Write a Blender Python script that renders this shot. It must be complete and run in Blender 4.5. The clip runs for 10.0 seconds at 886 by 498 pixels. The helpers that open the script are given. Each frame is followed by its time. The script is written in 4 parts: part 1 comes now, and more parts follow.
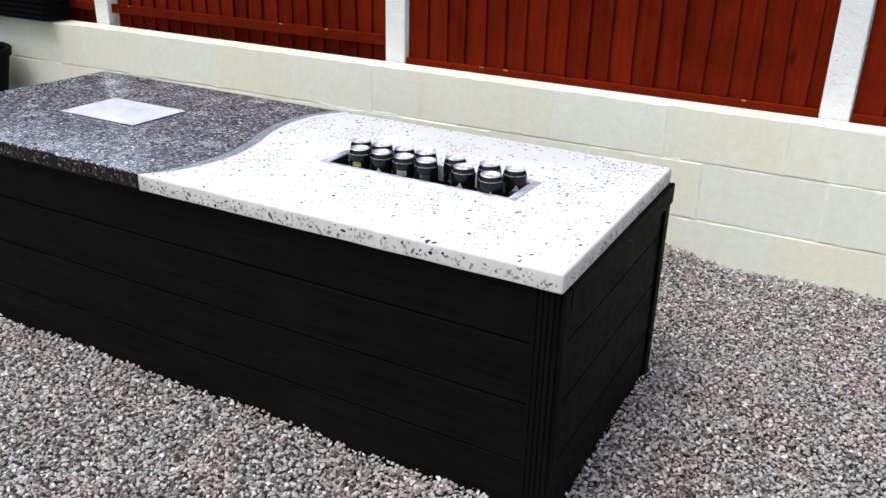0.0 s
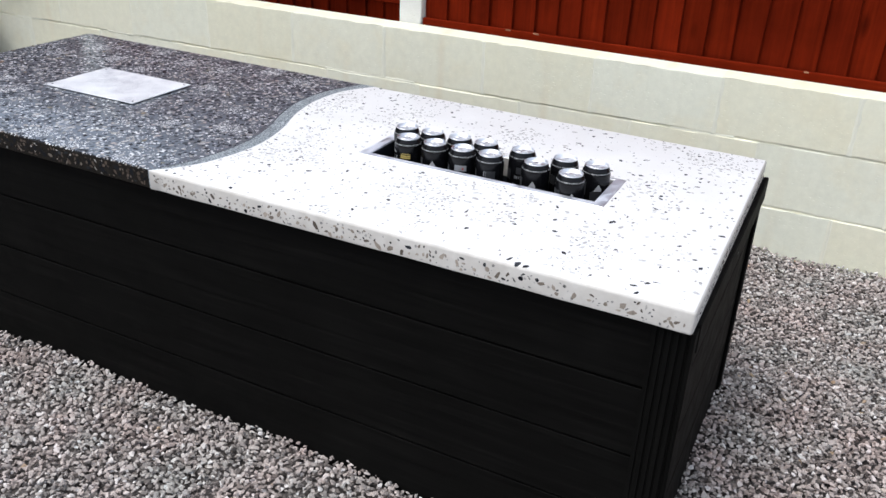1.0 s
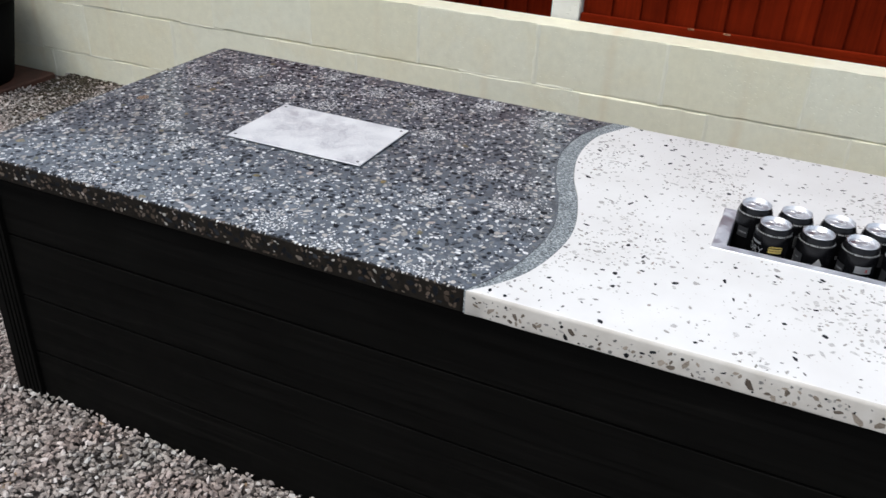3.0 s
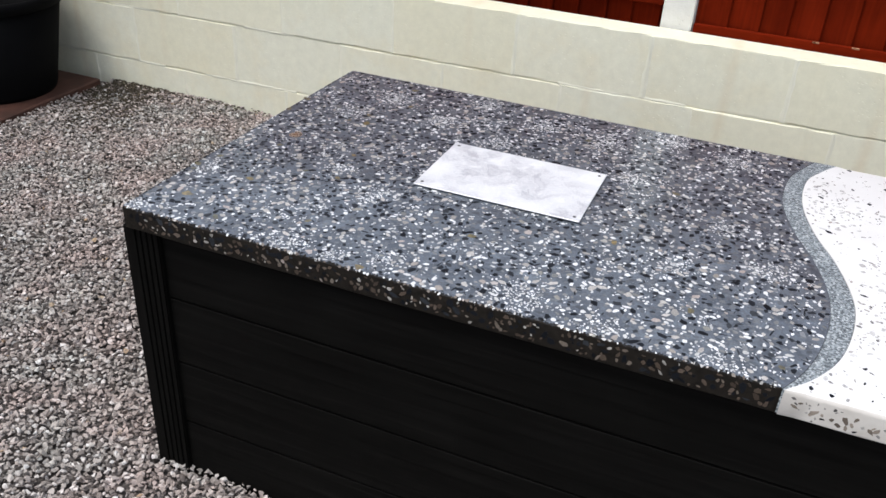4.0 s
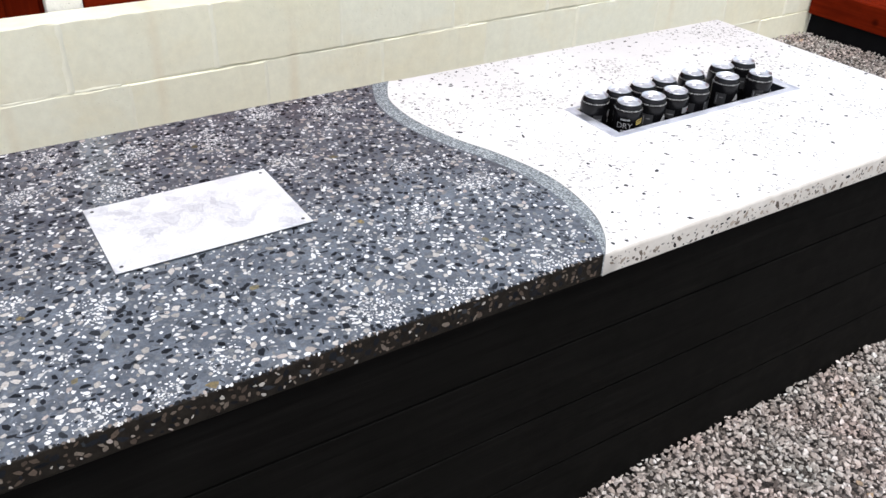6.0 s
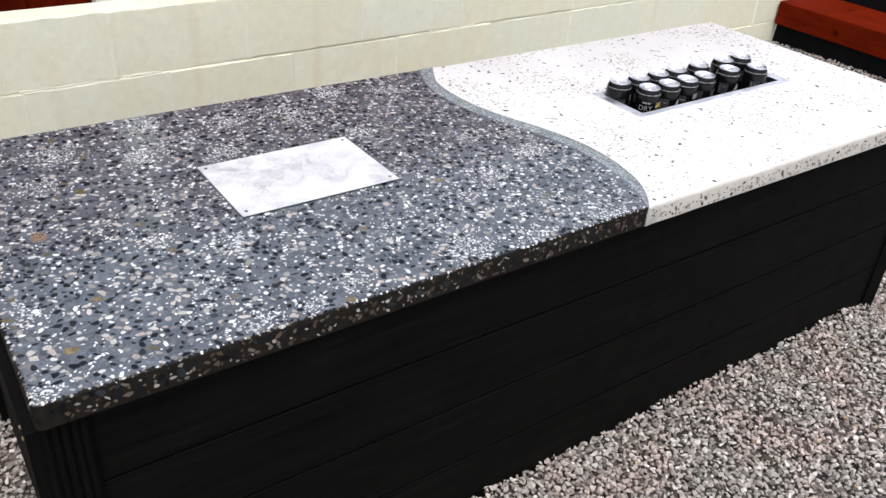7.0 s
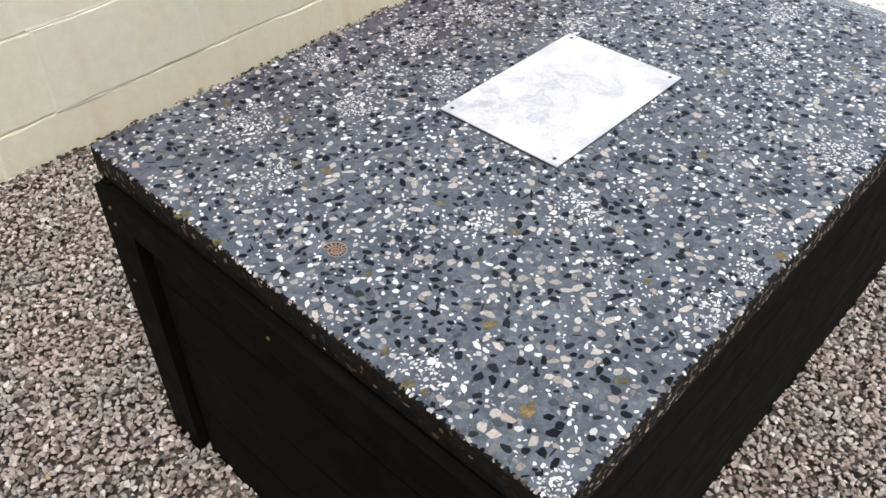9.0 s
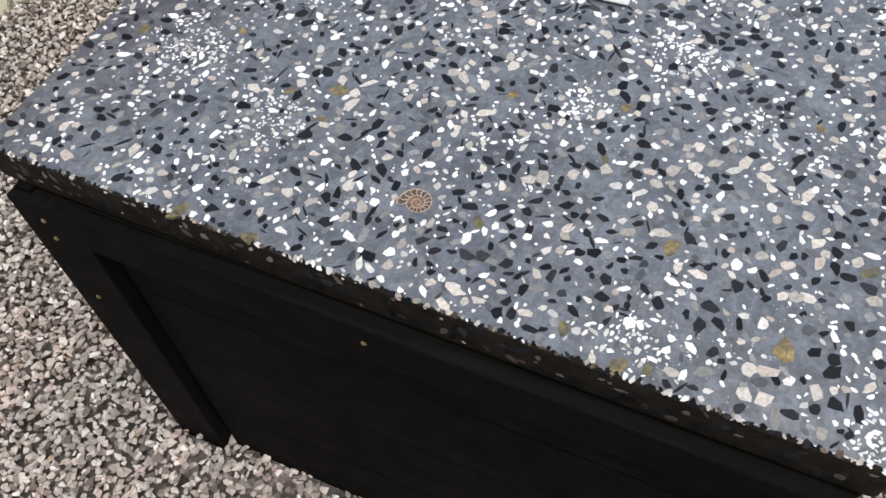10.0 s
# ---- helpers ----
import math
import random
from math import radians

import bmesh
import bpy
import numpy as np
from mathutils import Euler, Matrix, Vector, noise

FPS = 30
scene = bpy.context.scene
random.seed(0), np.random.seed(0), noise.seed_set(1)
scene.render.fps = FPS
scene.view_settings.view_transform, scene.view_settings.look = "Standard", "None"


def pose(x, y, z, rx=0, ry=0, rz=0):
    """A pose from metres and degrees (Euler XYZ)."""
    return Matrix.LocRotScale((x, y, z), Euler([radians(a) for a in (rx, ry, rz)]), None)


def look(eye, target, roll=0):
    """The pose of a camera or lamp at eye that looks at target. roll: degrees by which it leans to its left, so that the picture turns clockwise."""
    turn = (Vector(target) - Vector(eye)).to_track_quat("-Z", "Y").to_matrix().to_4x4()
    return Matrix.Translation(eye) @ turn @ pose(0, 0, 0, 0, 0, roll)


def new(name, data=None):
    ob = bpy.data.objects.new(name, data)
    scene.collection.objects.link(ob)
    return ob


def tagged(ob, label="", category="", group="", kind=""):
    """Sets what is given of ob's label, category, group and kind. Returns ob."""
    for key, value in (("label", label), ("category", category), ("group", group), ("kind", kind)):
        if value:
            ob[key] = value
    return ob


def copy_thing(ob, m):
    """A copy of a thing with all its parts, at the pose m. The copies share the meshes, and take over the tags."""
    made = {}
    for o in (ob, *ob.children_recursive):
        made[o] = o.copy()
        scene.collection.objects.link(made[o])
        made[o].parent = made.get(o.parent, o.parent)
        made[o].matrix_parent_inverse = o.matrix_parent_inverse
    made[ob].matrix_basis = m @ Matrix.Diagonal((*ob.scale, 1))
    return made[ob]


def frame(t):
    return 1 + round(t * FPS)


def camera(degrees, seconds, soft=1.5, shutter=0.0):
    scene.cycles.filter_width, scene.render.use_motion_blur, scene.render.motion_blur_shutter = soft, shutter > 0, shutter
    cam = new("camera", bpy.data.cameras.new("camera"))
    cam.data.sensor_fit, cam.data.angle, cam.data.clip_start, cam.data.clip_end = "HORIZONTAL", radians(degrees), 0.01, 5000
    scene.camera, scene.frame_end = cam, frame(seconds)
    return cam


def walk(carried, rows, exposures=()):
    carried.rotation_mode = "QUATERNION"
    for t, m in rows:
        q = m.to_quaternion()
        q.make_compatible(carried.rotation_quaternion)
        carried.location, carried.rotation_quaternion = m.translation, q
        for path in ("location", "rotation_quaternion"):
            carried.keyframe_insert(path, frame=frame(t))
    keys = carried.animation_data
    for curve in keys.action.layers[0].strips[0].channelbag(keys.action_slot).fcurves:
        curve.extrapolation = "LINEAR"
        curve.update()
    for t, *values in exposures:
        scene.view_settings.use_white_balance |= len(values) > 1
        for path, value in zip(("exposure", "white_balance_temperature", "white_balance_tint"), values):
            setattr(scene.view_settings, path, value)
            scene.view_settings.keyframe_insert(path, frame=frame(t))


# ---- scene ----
cam = camera(55.6, 10.0, soft=1.5, shutter=0.06)
PATH = [
    (0, (2.928, -1.504, 1.372), (2.052, 0.114, 0.588), 1.4),
    (0.5, (2.741, -1.443, 1.36), (1.947, 0.194, 0.529), 2.4),
    (1, (2.551, -1.292, 1.36), (1.765, 0.317, 0.47), 2.4),
    (1.5, (2.387, -1.198, 1.362), (1.685, 0.424, 0.427), 3.3),
    (2, (2.133, -1.171, 1.381), (1.61, 0.503, 0.42), 1.9),
    (2.5, (1.88, -1.177, 1.372), (1.331, 0.484, 0.401), 3.1),
    (3, (1.594, -1.082, 1.382), (0.906, 0.517, 0.397), 2.7),
    (3.2, (1.492, -1.062, 1.386), (0.755, 0.512, 0.397), 2.9),
    (4.3, (0.901, -1.049, 1.405), (0.457, 0.607, 0.375), 3.7),
    (4.5, (0.829, -0.997, 1.391), (0.54, 0.691, 0.357), 3.1),
    (5, (0.647, -0.897, 1.401), (0.621, 0.779, 0.309), 0.1),
    (5.5, (0.455, -0.851, 1.408), (1.026, 0.736, 0.333), -0.6),
    (5.7, (0.382, -0.839, 1.411), (1.153, 0.657, 0.33), 0.1),
    (6.8, (0.005, -0.988, 1.436), (1.032, 0.368, 0.383), 3.5),
    (7, (-0.068, -0.966, 1.441), (0.957, 0.399, 0.398), 4.3),
    (7.5, (-0.268, -0.824, 1.436), (0.781, 0.509, 0.377), 3.2),
    (8, (-0.355, -0.649, 1.413), (0.652, 0.626, 0.246), 3.6),
    (8.5, (-0.376, -0.415, 1.399), (0.642, 0.766, 0.146), 1.3),
    (9, (-0.392, -0.214, 1.374), (0.701, 0.804, 0.044), -0.1),
    (9.5, (-0.43, 0.011, 1.348), (0.744, 0.796, -0.069), -4.4),
    (10, (-0.321, 0.188, 1.262), (0.708, 0.738, -0.363), -5.3),
]
walk(cam, [(t, look(eye, target, roll)) for t, eye, target, roll in PATH],
     exposures=((0, 0.88, 6150, 9), (1, 0.80, 6200, 9), (1.5, 0.60, 6250, 9), (2, 0.42, 6350, 8), (2.5, 0.47, 6380, 7), (3.2, 0.48, 6400, 8), (4.5, 0.88, 6400, 10), (5.5, 0.90, 6450, 10), (7, 0.84, 6550, 10), (8, 0.73, 6600, 9), (8.5, 0.69, 6680, 9), (9, 0.76, 6750, 9), (9.5, 0.66, 6780, 9), (10, 0.92, 6740, 9)))

# ---- light ----
world = bpy.data.worlds.new("sky")
scene.world = world
world.use_nodes = True
wn = world.node_tree
wn.nodes.clear()
sky = wn.nodes.new("ShaderNodeTexSky")
sky.sky_type = 'NISHITA'
sky.sun_disc = False
sky.sun_elevation = radians(68)
sky.sun_rotation = radians(212)
sky.altitude = 50
sky.air_density = 1.0
sky.dust_density = 3.0
sky.ozone_density = 1.0
bg = wn.nodes.new("ShaderNodeBackground")
bg.inputs["Strength"].default_value = 0.15
wout = wn.nodes.new("ShaderNodeOutputWorld")
grey = wn.nodes.new("ShaderNodeHueSaturation")
grey.inputs["Saturation"].default_value = 0.5
wn.links.new(sky.outputs[0], grey.inputs["Color"])
wn.links.new(grey.outputs[0], bg.inputs[0])
wn.links.new(bg.outputs[0], wout.inputs[0])

sun_data = bpy.data.lights.new("sun", 'SUN')
sun_data.energy = 0.87
sun_data.angle = radians(25)
sun_data.color = (1.0, 0.985, 0.96)
sun = new("sun", sun_data)
sun.matrix_world = look((-1.25, -2.0, 5.9), (0, 0, 0))


# ---- materials ----
GLOSS = 0.15  # roughness of the polished slab


def polish(n, weight, rough):
    """A clear polish over a stone surface."""
    n.b.inputs["Coat Weight"].default_value = weight
    n.b.inputs["Coat Roughness"].default_value = rough


class Nodes:
    """A node material with a few short cuts."""

    def __init__(self, name, rough=0.6, metal=0.0, spec=0.5):
        self.m = bpy.data.materials.new(name)
        self.m.use_nodes = True
        self.t = self.m.node_tree
        self.b = self.t.nodes["Principled BSDF"]
        self.b.inputs["Roughness"].default_value = rough
        self.b.inputs["Metallic"].default_value = metal
        self.b.inputs["Specular IOR Level"].default_value = spec
        self.geo = self.t.nodes.new("ShaderNodeNewGeometry")
        self.obj = self.t.nodes.new("ShaderNodeTexCoord")
        self.info = self.t.nodes.new("ShaderNodeObjectInfo")

    def link(self, a, b):
        self.t.links.new(a, b)

    def scaled(self, scale, local=False):
        n = self.t.nodes.new("ShaderNodeMapping")
        n.inputs["Scale"].default_value = scale
        self.link(self.obj.outputs["Object"] if local else self.geo.outputs["Position"], n.inputs["Vector"])
        return n.outputs[0]

    def noise(self, scale, detail=4.0, rough=0.55, vec=None, dist=0.0):
        n = self.t.nodes.new("ShaderNodeTexNoise")
        n.inputs["Scale"].default_value = scale
        n.inputs["Detail"].default_value = detail
        n.inputs["Roughness"].default_value = rough
        n.inputs["Distortion"].default_value = dist
        self.link(vec if vec else self.geo.outputs["Position"], n.inputs["Vector"])
        return n.outputs["Fac"]

    def voronoi(self, scale, feature='F1', out="Distance", vec=None, rand=1.0):
        n = self.t.nodes.new("ShaderNodeTexVoronoi")
        n.feature = feature
        n.inputs["Scale"].default_value = scale
        n.inputs["Randomness"].default_value = rand
        self.link(vec if vec else self.geo.outputs["Position"], n.inputs["Vector"])
        return n.outputs[out]

    def ramp(self, fac, stops, mode='LINEAR'):
        n = self.t.nodes.new("ShaderNodeValToRGB")
        n.color_ramp.interpolation = mode
        e = n.color_ramp.elements
        while len(e) < len(stops):
            e.new(0.5)
        for el, (p, c) in zip(e, stops):
            el.position = p
            el.color = (*c, 1) if isinstance(c, tuple) else (c, c, c, 1)
        self.link(fac, n.inputs[0])
        return n.outputs[0]

    def mix(self, fac, a, b, mode='MIX'):
        n = self.t.nodes.new("ShaderNodeMix")
        n.data_type = 'RGBA'
        n.blend_type = mode
        for sock, v in ((n.inputs[0], fac), (n.inputs[6], a), (n.inputs[7], b)):
            if isinstance(v, (int, float)):
                sock.default_value = v if sock == n.inputs[0] else (v, v, v, 1)
            elif isinstance(v, tuple):
                sock.default_value = (*v, 1)
            else:
                self.link(v, sock)
        return n.outputs[2]

    def math(self, op, a, b):
        n = self.t.nodes.new("ShaderNodeMath")
        n.operation = op
        for sock, v in ((n.inputs[0], a), (n.inputs[1], b)):
            if isinstance(v, (int, float)):
                sock.default_value = v
            else:
                self.link(v, sock)
        return n.outputs[0]

    def colour(self, c):
        if isinstance(c, tuple):
            self.b.inputs["Base Color"].default_value = (*c, 1)
        else:
            self.link(c, self.b.inputs["Base Color"])
        return self

    def rough(self, r):
        self.link(r, self.b.inputs["Roughness"])
        return self

    def bump(self, h, strength=0.4, distance=0.002):
        n = self.t.nodes.new("ShaderNodeBump")
        n.inputs["Strength"].default_value = strength
        n.inputs["Distance"].default_value = distance
        self.link(h, n.inputs["Height"])
        old = self.b.inputs["Normal"]
        if old.is_linked:
            self.link(old.links[0].from_socket, n.inputs["Normal"])
        self.link(n.outputs[0], old)
        return self


def mat_dark_terrazzo():
    n = Nodes("dark_terrazzo", 0.4, spec=0.25)
    base = n.ramp(n.noise(9, 5), [(0.3, (0.066, 0.077, 0.096)), (0.7, (0.110, 0.125, 0.146))])
    cloud = n.ramp(n.noise(38, 4, 0.6, dist=0.8), [(0.32, 0.62), (0.5, 1.0), (0.7, 1.45)])
    fine = n.ramp(n.noise(240, 6, 0.7), [(0.3, 0.70), (0.7, 1.3)])
    base = n.mix(1.0, n.mix(1.0, base, cloud, 'MULTIPLY'), fine, 'MULTIPLY')
    # faint chips just under the polish
    deep = n.voronoi(115, out="Color", vec=n.scaled((1.0, 1.0, 0.2)))
    veil = n.ramp(n.voronoi(115, vec=n.scaled((1.0, 1.0, 0.2))), [(0.25, 0.5), (0.5, 0.0)])
    base = n.mix(veil, base, n.ramp(deep, [(0.0, (0.02, 0.024, 0.03)), (0.45, (0.075, 0.08, 0.09)), (0.8, (0.15, 0.15, 0.15)), (1.0, (0.22, 0.21, 0.19))]))
    # fine pale grit, thicker in patches
    grit = n.voronoi(260, out="Distance")
    pick = n.ramp(n.voronoi(260, out="Color"), [(0.0, 0), (0.62, 0), (0.64, 1)], 'CONSTANT')
    dots = n.ramp(grit, [(0.16, 1), (0.27, 0)])
    patch = n.ramp(n.noise(7.5, 3, 0.6), [(0.50, 0.0), (0.68, 0.8)])
    f = n.math('MULTIPLY', n.math('MULTIPLY', dots, pick), patch)
    n.colour(n.mix(f, base, (0.48, 0.48, 0.475)))
    n.bump(n.noise(35, 3), 0.04, 0.002)
    polish(n, 1.0, GLOSS)
    return n.m


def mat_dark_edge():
    # Rough unpolished sides; the shade on them is put into this colour too.
    n = Nodes("shaded_dark_terrazzo_edge", 0.7, spec=0.12)
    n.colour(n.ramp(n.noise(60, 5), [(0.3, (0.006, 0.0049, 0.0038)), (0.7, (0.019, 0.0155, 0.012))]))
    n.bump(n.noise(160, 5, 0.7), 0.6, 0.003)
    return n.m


def mat_chip(name, stops, rough=0.4, spec=0.25, coat=1.0, dull=0.62):
    n = Nodes(name, rough, spec=spec)
    c = n.ramp(n.geo.outputs["Random Per Island"], stops)
    n.colour(n.mix(1.0, c, n.ramp(n.noise(260, 4, 0.65), [(0.3, dull), (0.55, 1.0), (0.75, 1.12)]), 'MULTIPLY'))
    polish(n, coat, GLOSS)
    return n.m


def mat_chip_single(name, stops, rough=0.4, spec=0.25, coat=1.0):
    n = Nodes(name, rough, spec=spec)
    c = n.ramp(n.info.outputs["Random"], stops)
    n.colour(n.mix(1.0, c, n.ramp(n.noise(260, 4, 0.65), [(0.3, 0.55), (0.55, 1.0), (0.75, 1.18)]), 'MULTIPLY'))
    polish(n, coat, GLOSS)
    return n.m


def mat_amber():
    """Olive and golden glassy stone with dark flaws."""
    n = Nodes("amber_pebble", 0.3)
    c = n.ramp(n.noise(105, 5, 0.7, dist=1.0), [(0.3, (0.03, 0.027, 0.014)), (0.48, (0.10, 0.085, 0.038)), (0.62, (0.20, 0.16, 0.055)), (0.78, (0.44, 0.38, 0.20))])
    n.colour(n.mix(1.0, c, n.ramp(n.info.outputs["Random"], [(0.0, (0.55, 0.62, 0.6)), (0.6, (0.95, 0.9, 0.8)), (1.0, (1.25, 1.05, 0.8))]), 'MULTIPLY'))
    polish(n, 1.0, GLOSS)
    return n.m


def mat_white_terrazzo():
    n = Nodes("white_terrazzo", 0.25)
    base = n.ramp(n.noise(6, 5), [(0.3, (0.675, 0.66, 0.645)), (0.7, (0.755, 0.745, 0.732))])
    dots = n.ramp(n.voronoi(210), [(0.2, 1), (0.3, 0)])
    pick = n.ramp(n.voronoi(210, out="Color"), [(0.0, 0), (0.8, 0), (0.82, 1)], 'CONSTANT')
    n.colour(n.mix(n.math('MULTIPLY', n.math('MULTIPLY', dots, pick), 0.6), base, (0.42, 0.37, 0.33)))
    n.rough(n.ramp(n.noise(90, 4), [(0.3, 0.30), (0.75, 0.36)]))
    n.bump(n.noise(50, 3), 0.04, 0.002)
    return n.m


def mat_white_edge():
    # Unpolished beige sides; the dimmer light they get is painted in as well.
    n = Nodes("shaded_white_terrazzo_edge", 0.55, spec=0.3)
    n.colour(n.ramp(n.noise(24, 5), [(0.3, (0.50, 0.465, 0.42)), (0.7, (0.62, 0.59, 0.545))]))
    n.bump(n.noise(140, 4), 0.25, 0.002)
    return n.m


def mat_band():
    n = Nodes("blue_grey_grit", 0.3)
    c = n.ramp(n.voronoi(330, out="Color"), [(0.0, (0.03, 0.037, 0.042)), (0.35, (0.12, 0.14, 0.15)), (0.65, (0.29, 0.325, 0.34)), (1.0, (0.66, 0.68, 0.685))])
    n.colour(c).bump(n.voronoi(330), 0.5, 0.002)
    return n.m


def mat_cladding(name, along):
    n = Nodes(name, 0.55, spec=0.05)
    s = [90.0, 90.0, 90.0]
    s[along] = 3.5
    grain = n.noise(1.0, 6, 0.65, n.scaled(tuple(s)), 0.4)
    c = n.ramp(grain, [(0.25, (0.0020, 0.0019, 0.0016)), (0.6, (0.0056, 0.0053, 0.0047)), (0.85, (0.0125, 0.0114, 0.0098))])
    dust = n.ramp(n.noise(5, 6, 0.7), [(0.5, 0.85), (0.8, 1.35)])
    n.colour(n.mix(1.0, c, dust, 'MULTIPLY'))
    n.bump(grain, 0.35, 0.0015)
    n.rough(n.ramp(n.noise(20, 4), [(0.3, 0.58), (0.7, 0.75)]))
    return n.m


def mat_masonry():
    n = Nodes("cream_masonry_paint", 0.75, spec=0.3)
    tone = n.ramp(n.noise(1.7, 5, 0.6), [(0.3, (0.80, 0.77, 0.585)), (0.55, (0.80, 0.785, 0.635)), (0.75, (0.77, 0.775, 0.64))])
    tone = n.mix(0.55, tone, n.ramp(n.info.outputs["Random"], [(0.0, (0.80, 0.76, 0.565)), (0.5, (0.83, 0.805, 0.64)), (1.0, (0.765, 0.78, 0.66))]))
    # faint run-down streaks
    streak = n.ramp(n.noise(1.0, 4, 0.55, n.scaled((16.0, 16.0, 1.1))), [(0.56, 0), (0.72, 1)])
    blot = n.ramp(n.noise(3.3, 5, 0.65), [(0.50, 0.0), (0.68, 0.55)])
    tone = n.mix(blot, tone, (0.79, 0.73, 0.53))
    tone = n.mix(n.math('MULTIPLY', streak, 0.07), tone, (0.58, 0.49, 0.34))
    # brown runs below some upright joints
    sep = n.t.nodes.new("ShaderNodeSeparateXYZ")
    n.link(n.geo.outputs["Position"], sep.inputs[0])
    wave = n.math('ABSOLUTE', n.math('SUBTRACT', n.math('FRACT', n.math('DIVIDE', n.math('ADD', sep.outputs[0], 0.278 + 9.66), 0.483), 0), 0.5), 0)
    wander = n.math('MULTIPLY', n.math('SUBTRACT', n.noise(9, 3), 0.5), 0.05)
    line = n.ramp(n.math('ADD', wave, wander), [(0.0, 1.0), (0.02, 0.75), (0.055, 0.0)])
    some = n.ramp(n.noise(1.0, 2, 0.5, n.scaled((2.3, 2.3, 1.2))), [(0.45, 0.0), (0.6, 1.0)])
    tone = n.mix(n.math('MULTIPLY', n.math('MULTIPLY', line, some), 0.34), tone, (0.70, 0.57, 0.38))
    grime = n.ramp(n.noise(26, 6, 0.7), [(0.3, 0.94), (0.65, 1.03)])
    n.colour(n.mix(1.0, tone, grime, 'MULTIPLY'))
    pits = n.ramp(n.voronoi(1.0, vec=n.scaled((48.0, 48.0, 85.0))), [(0.10, 0.0), (0.24, 1.0)])
    pits = n.math('MAXIMUM', pits, n.ramp(n.voronoi(1.0, out="Color", vec=n.scaled((48.0, 48.0, 85.0))), [(0.45, 0), (0.5, 1)]))
    n.bump(n.noise(38, 6, 0.62), 0.28, 0.004)
    n.bump(n.math('MAXIMUM', pits, n.ramp(n.noise(7, 3), [(0.42, 1), (0.55, 0)])), 0.42, 0.003)
    return n.m


def mat_red_wood(name, along):
    n = Nodes(name, 0.8, spec=0.02)
    s = [55.0, 55.0, 55.0]
    s[along] = 2.6
    grain = n.noise(1.0, 5, 0.6, n.scaled(tuple(s)), 0.8)
    c = n.ramp(grain, [(0.25, (0.088, 0.0068, 0.0016)), (0.55, (0.125, 0.0102, 0.0022)), (0.85, (0.165, 0.0165, 0.0034))])
    c = n.mix(1.0, c, n.ramp(n.info.outputs["Random"], [(0, 0.78), (1, 1.18)]), 'MULTIPLY')
    knots = n.ramp(n.voronoi(1.0, vec=n.scaled((5.0, 5.0, 2.2) if along == 2 else (2.2, 5.0, 5.0))), [(0.05, 0.35), (0.13, 1.0)])
    blotch = n.ramp(n.noise(7, 4, 0.6), [(0.3, 0.8), (0.7, 1.15)])
    n.colour(n.mix(1.0, n.mix(1.0, c, knots, 'MULTIPLY'), blotch, 'MULTIPLY'))
    n.bump(grain, 0.3, 0.002)
    return n.m


def mat_plain(name, colour, rough=0.5, metal=0.0, vary=0.15, scale=30, bump=0.1, spec=0.5):
    n = Nodes(name, rough, metal, spec)
    lo, hi = tuple(c * (1 - vary) for c in colour), tuple(min(1, c * (1 + vary)) for c in colour)
    n.colour(n.ramp(n.noise(scale, 5), [(0.3, lo), (0.7, hi)]))
    n.bump(n.noise(scale * 6, 3), bump, 0.001)
    return n.m


def mat_concrete_post():
    n = Nodes("white_concrete", 0.8, spec=0.3)
    c = n.ramp(n.noise(5, 6), [(0.3, (0.70, 0.69, 0.64)), (0.7, (0.80, 0.79, 0.745))])
    spots = n.ramp(n.voronoi(42), [(0.03, 0.55), (0.10, 1.0)])
    n.colour(n.mix(1.0, c, spots, 'MULTIPLY')).bump(n.noise(55, 5), 0.6, 0.006)
    n.bump(n.ramp(n.voronoi(42), [(0.05, 0.0), (0.2, 1.0)]), 0.5, 0.004)
    return n.m


def gravel_colour(n, src):
    """Crushed stone, mostly mid grey, pinker in some drifts and greyer in others."""
    c = n.ramp(src, [(0.0, (0.10, 0.085, 0.078)), (0.08, (0.20, 0.175, 0.16)), (0.25, (0.325, 0.295, 0.274)), (0.5, (0.41, 0.362, 0.336)), (0.72, (0.485, 0.437, 0.406)),
                     (0.88, (0.56, 0.518, 0.49)), (0.97, (0.70, 0.67, 0.65)), (0.994, (0.70, 0.67, 0.65)), (0.995, (0.42, 0.31, 0.20)), (1.0, (0.36, 0.28, 0.20))])
    drift = n.ramp(n.noise(5.5, 4, 0.6), [(0.35, (0.94, 0.99, 0.975)), (0.5, (1.0, 0.985, 0.97)), (0.65, (1.06, 0.965, 0.94))])
    c = n.mix(1.0, c, drift, 'MULTIPLY')
    n.colour(n.mix(1.0, c, n.ramp(n.noise(150, 5, 0.65), [(0.3, 0.72), (0.7, 1.13)]), 'MULTIPLY'))
    n.bump(n.noise(330, 4), 0.2, 0.0012)
    return n.m


def mat_ground():
    n = Nodes("gravel_bed", 0.95, spec=0.1)
    c = n.ramp(n.voronoi(62, out="Color"), [(0.0, (0.03, 0.026, 0.024)), (0.55, (0.09, 0.08, 0.075)), (1.0, (0.26, 0.235, 0.22))])
    n.colour(c).bump(n.voronoi(62), 0.8, 0.01)
    return n.m


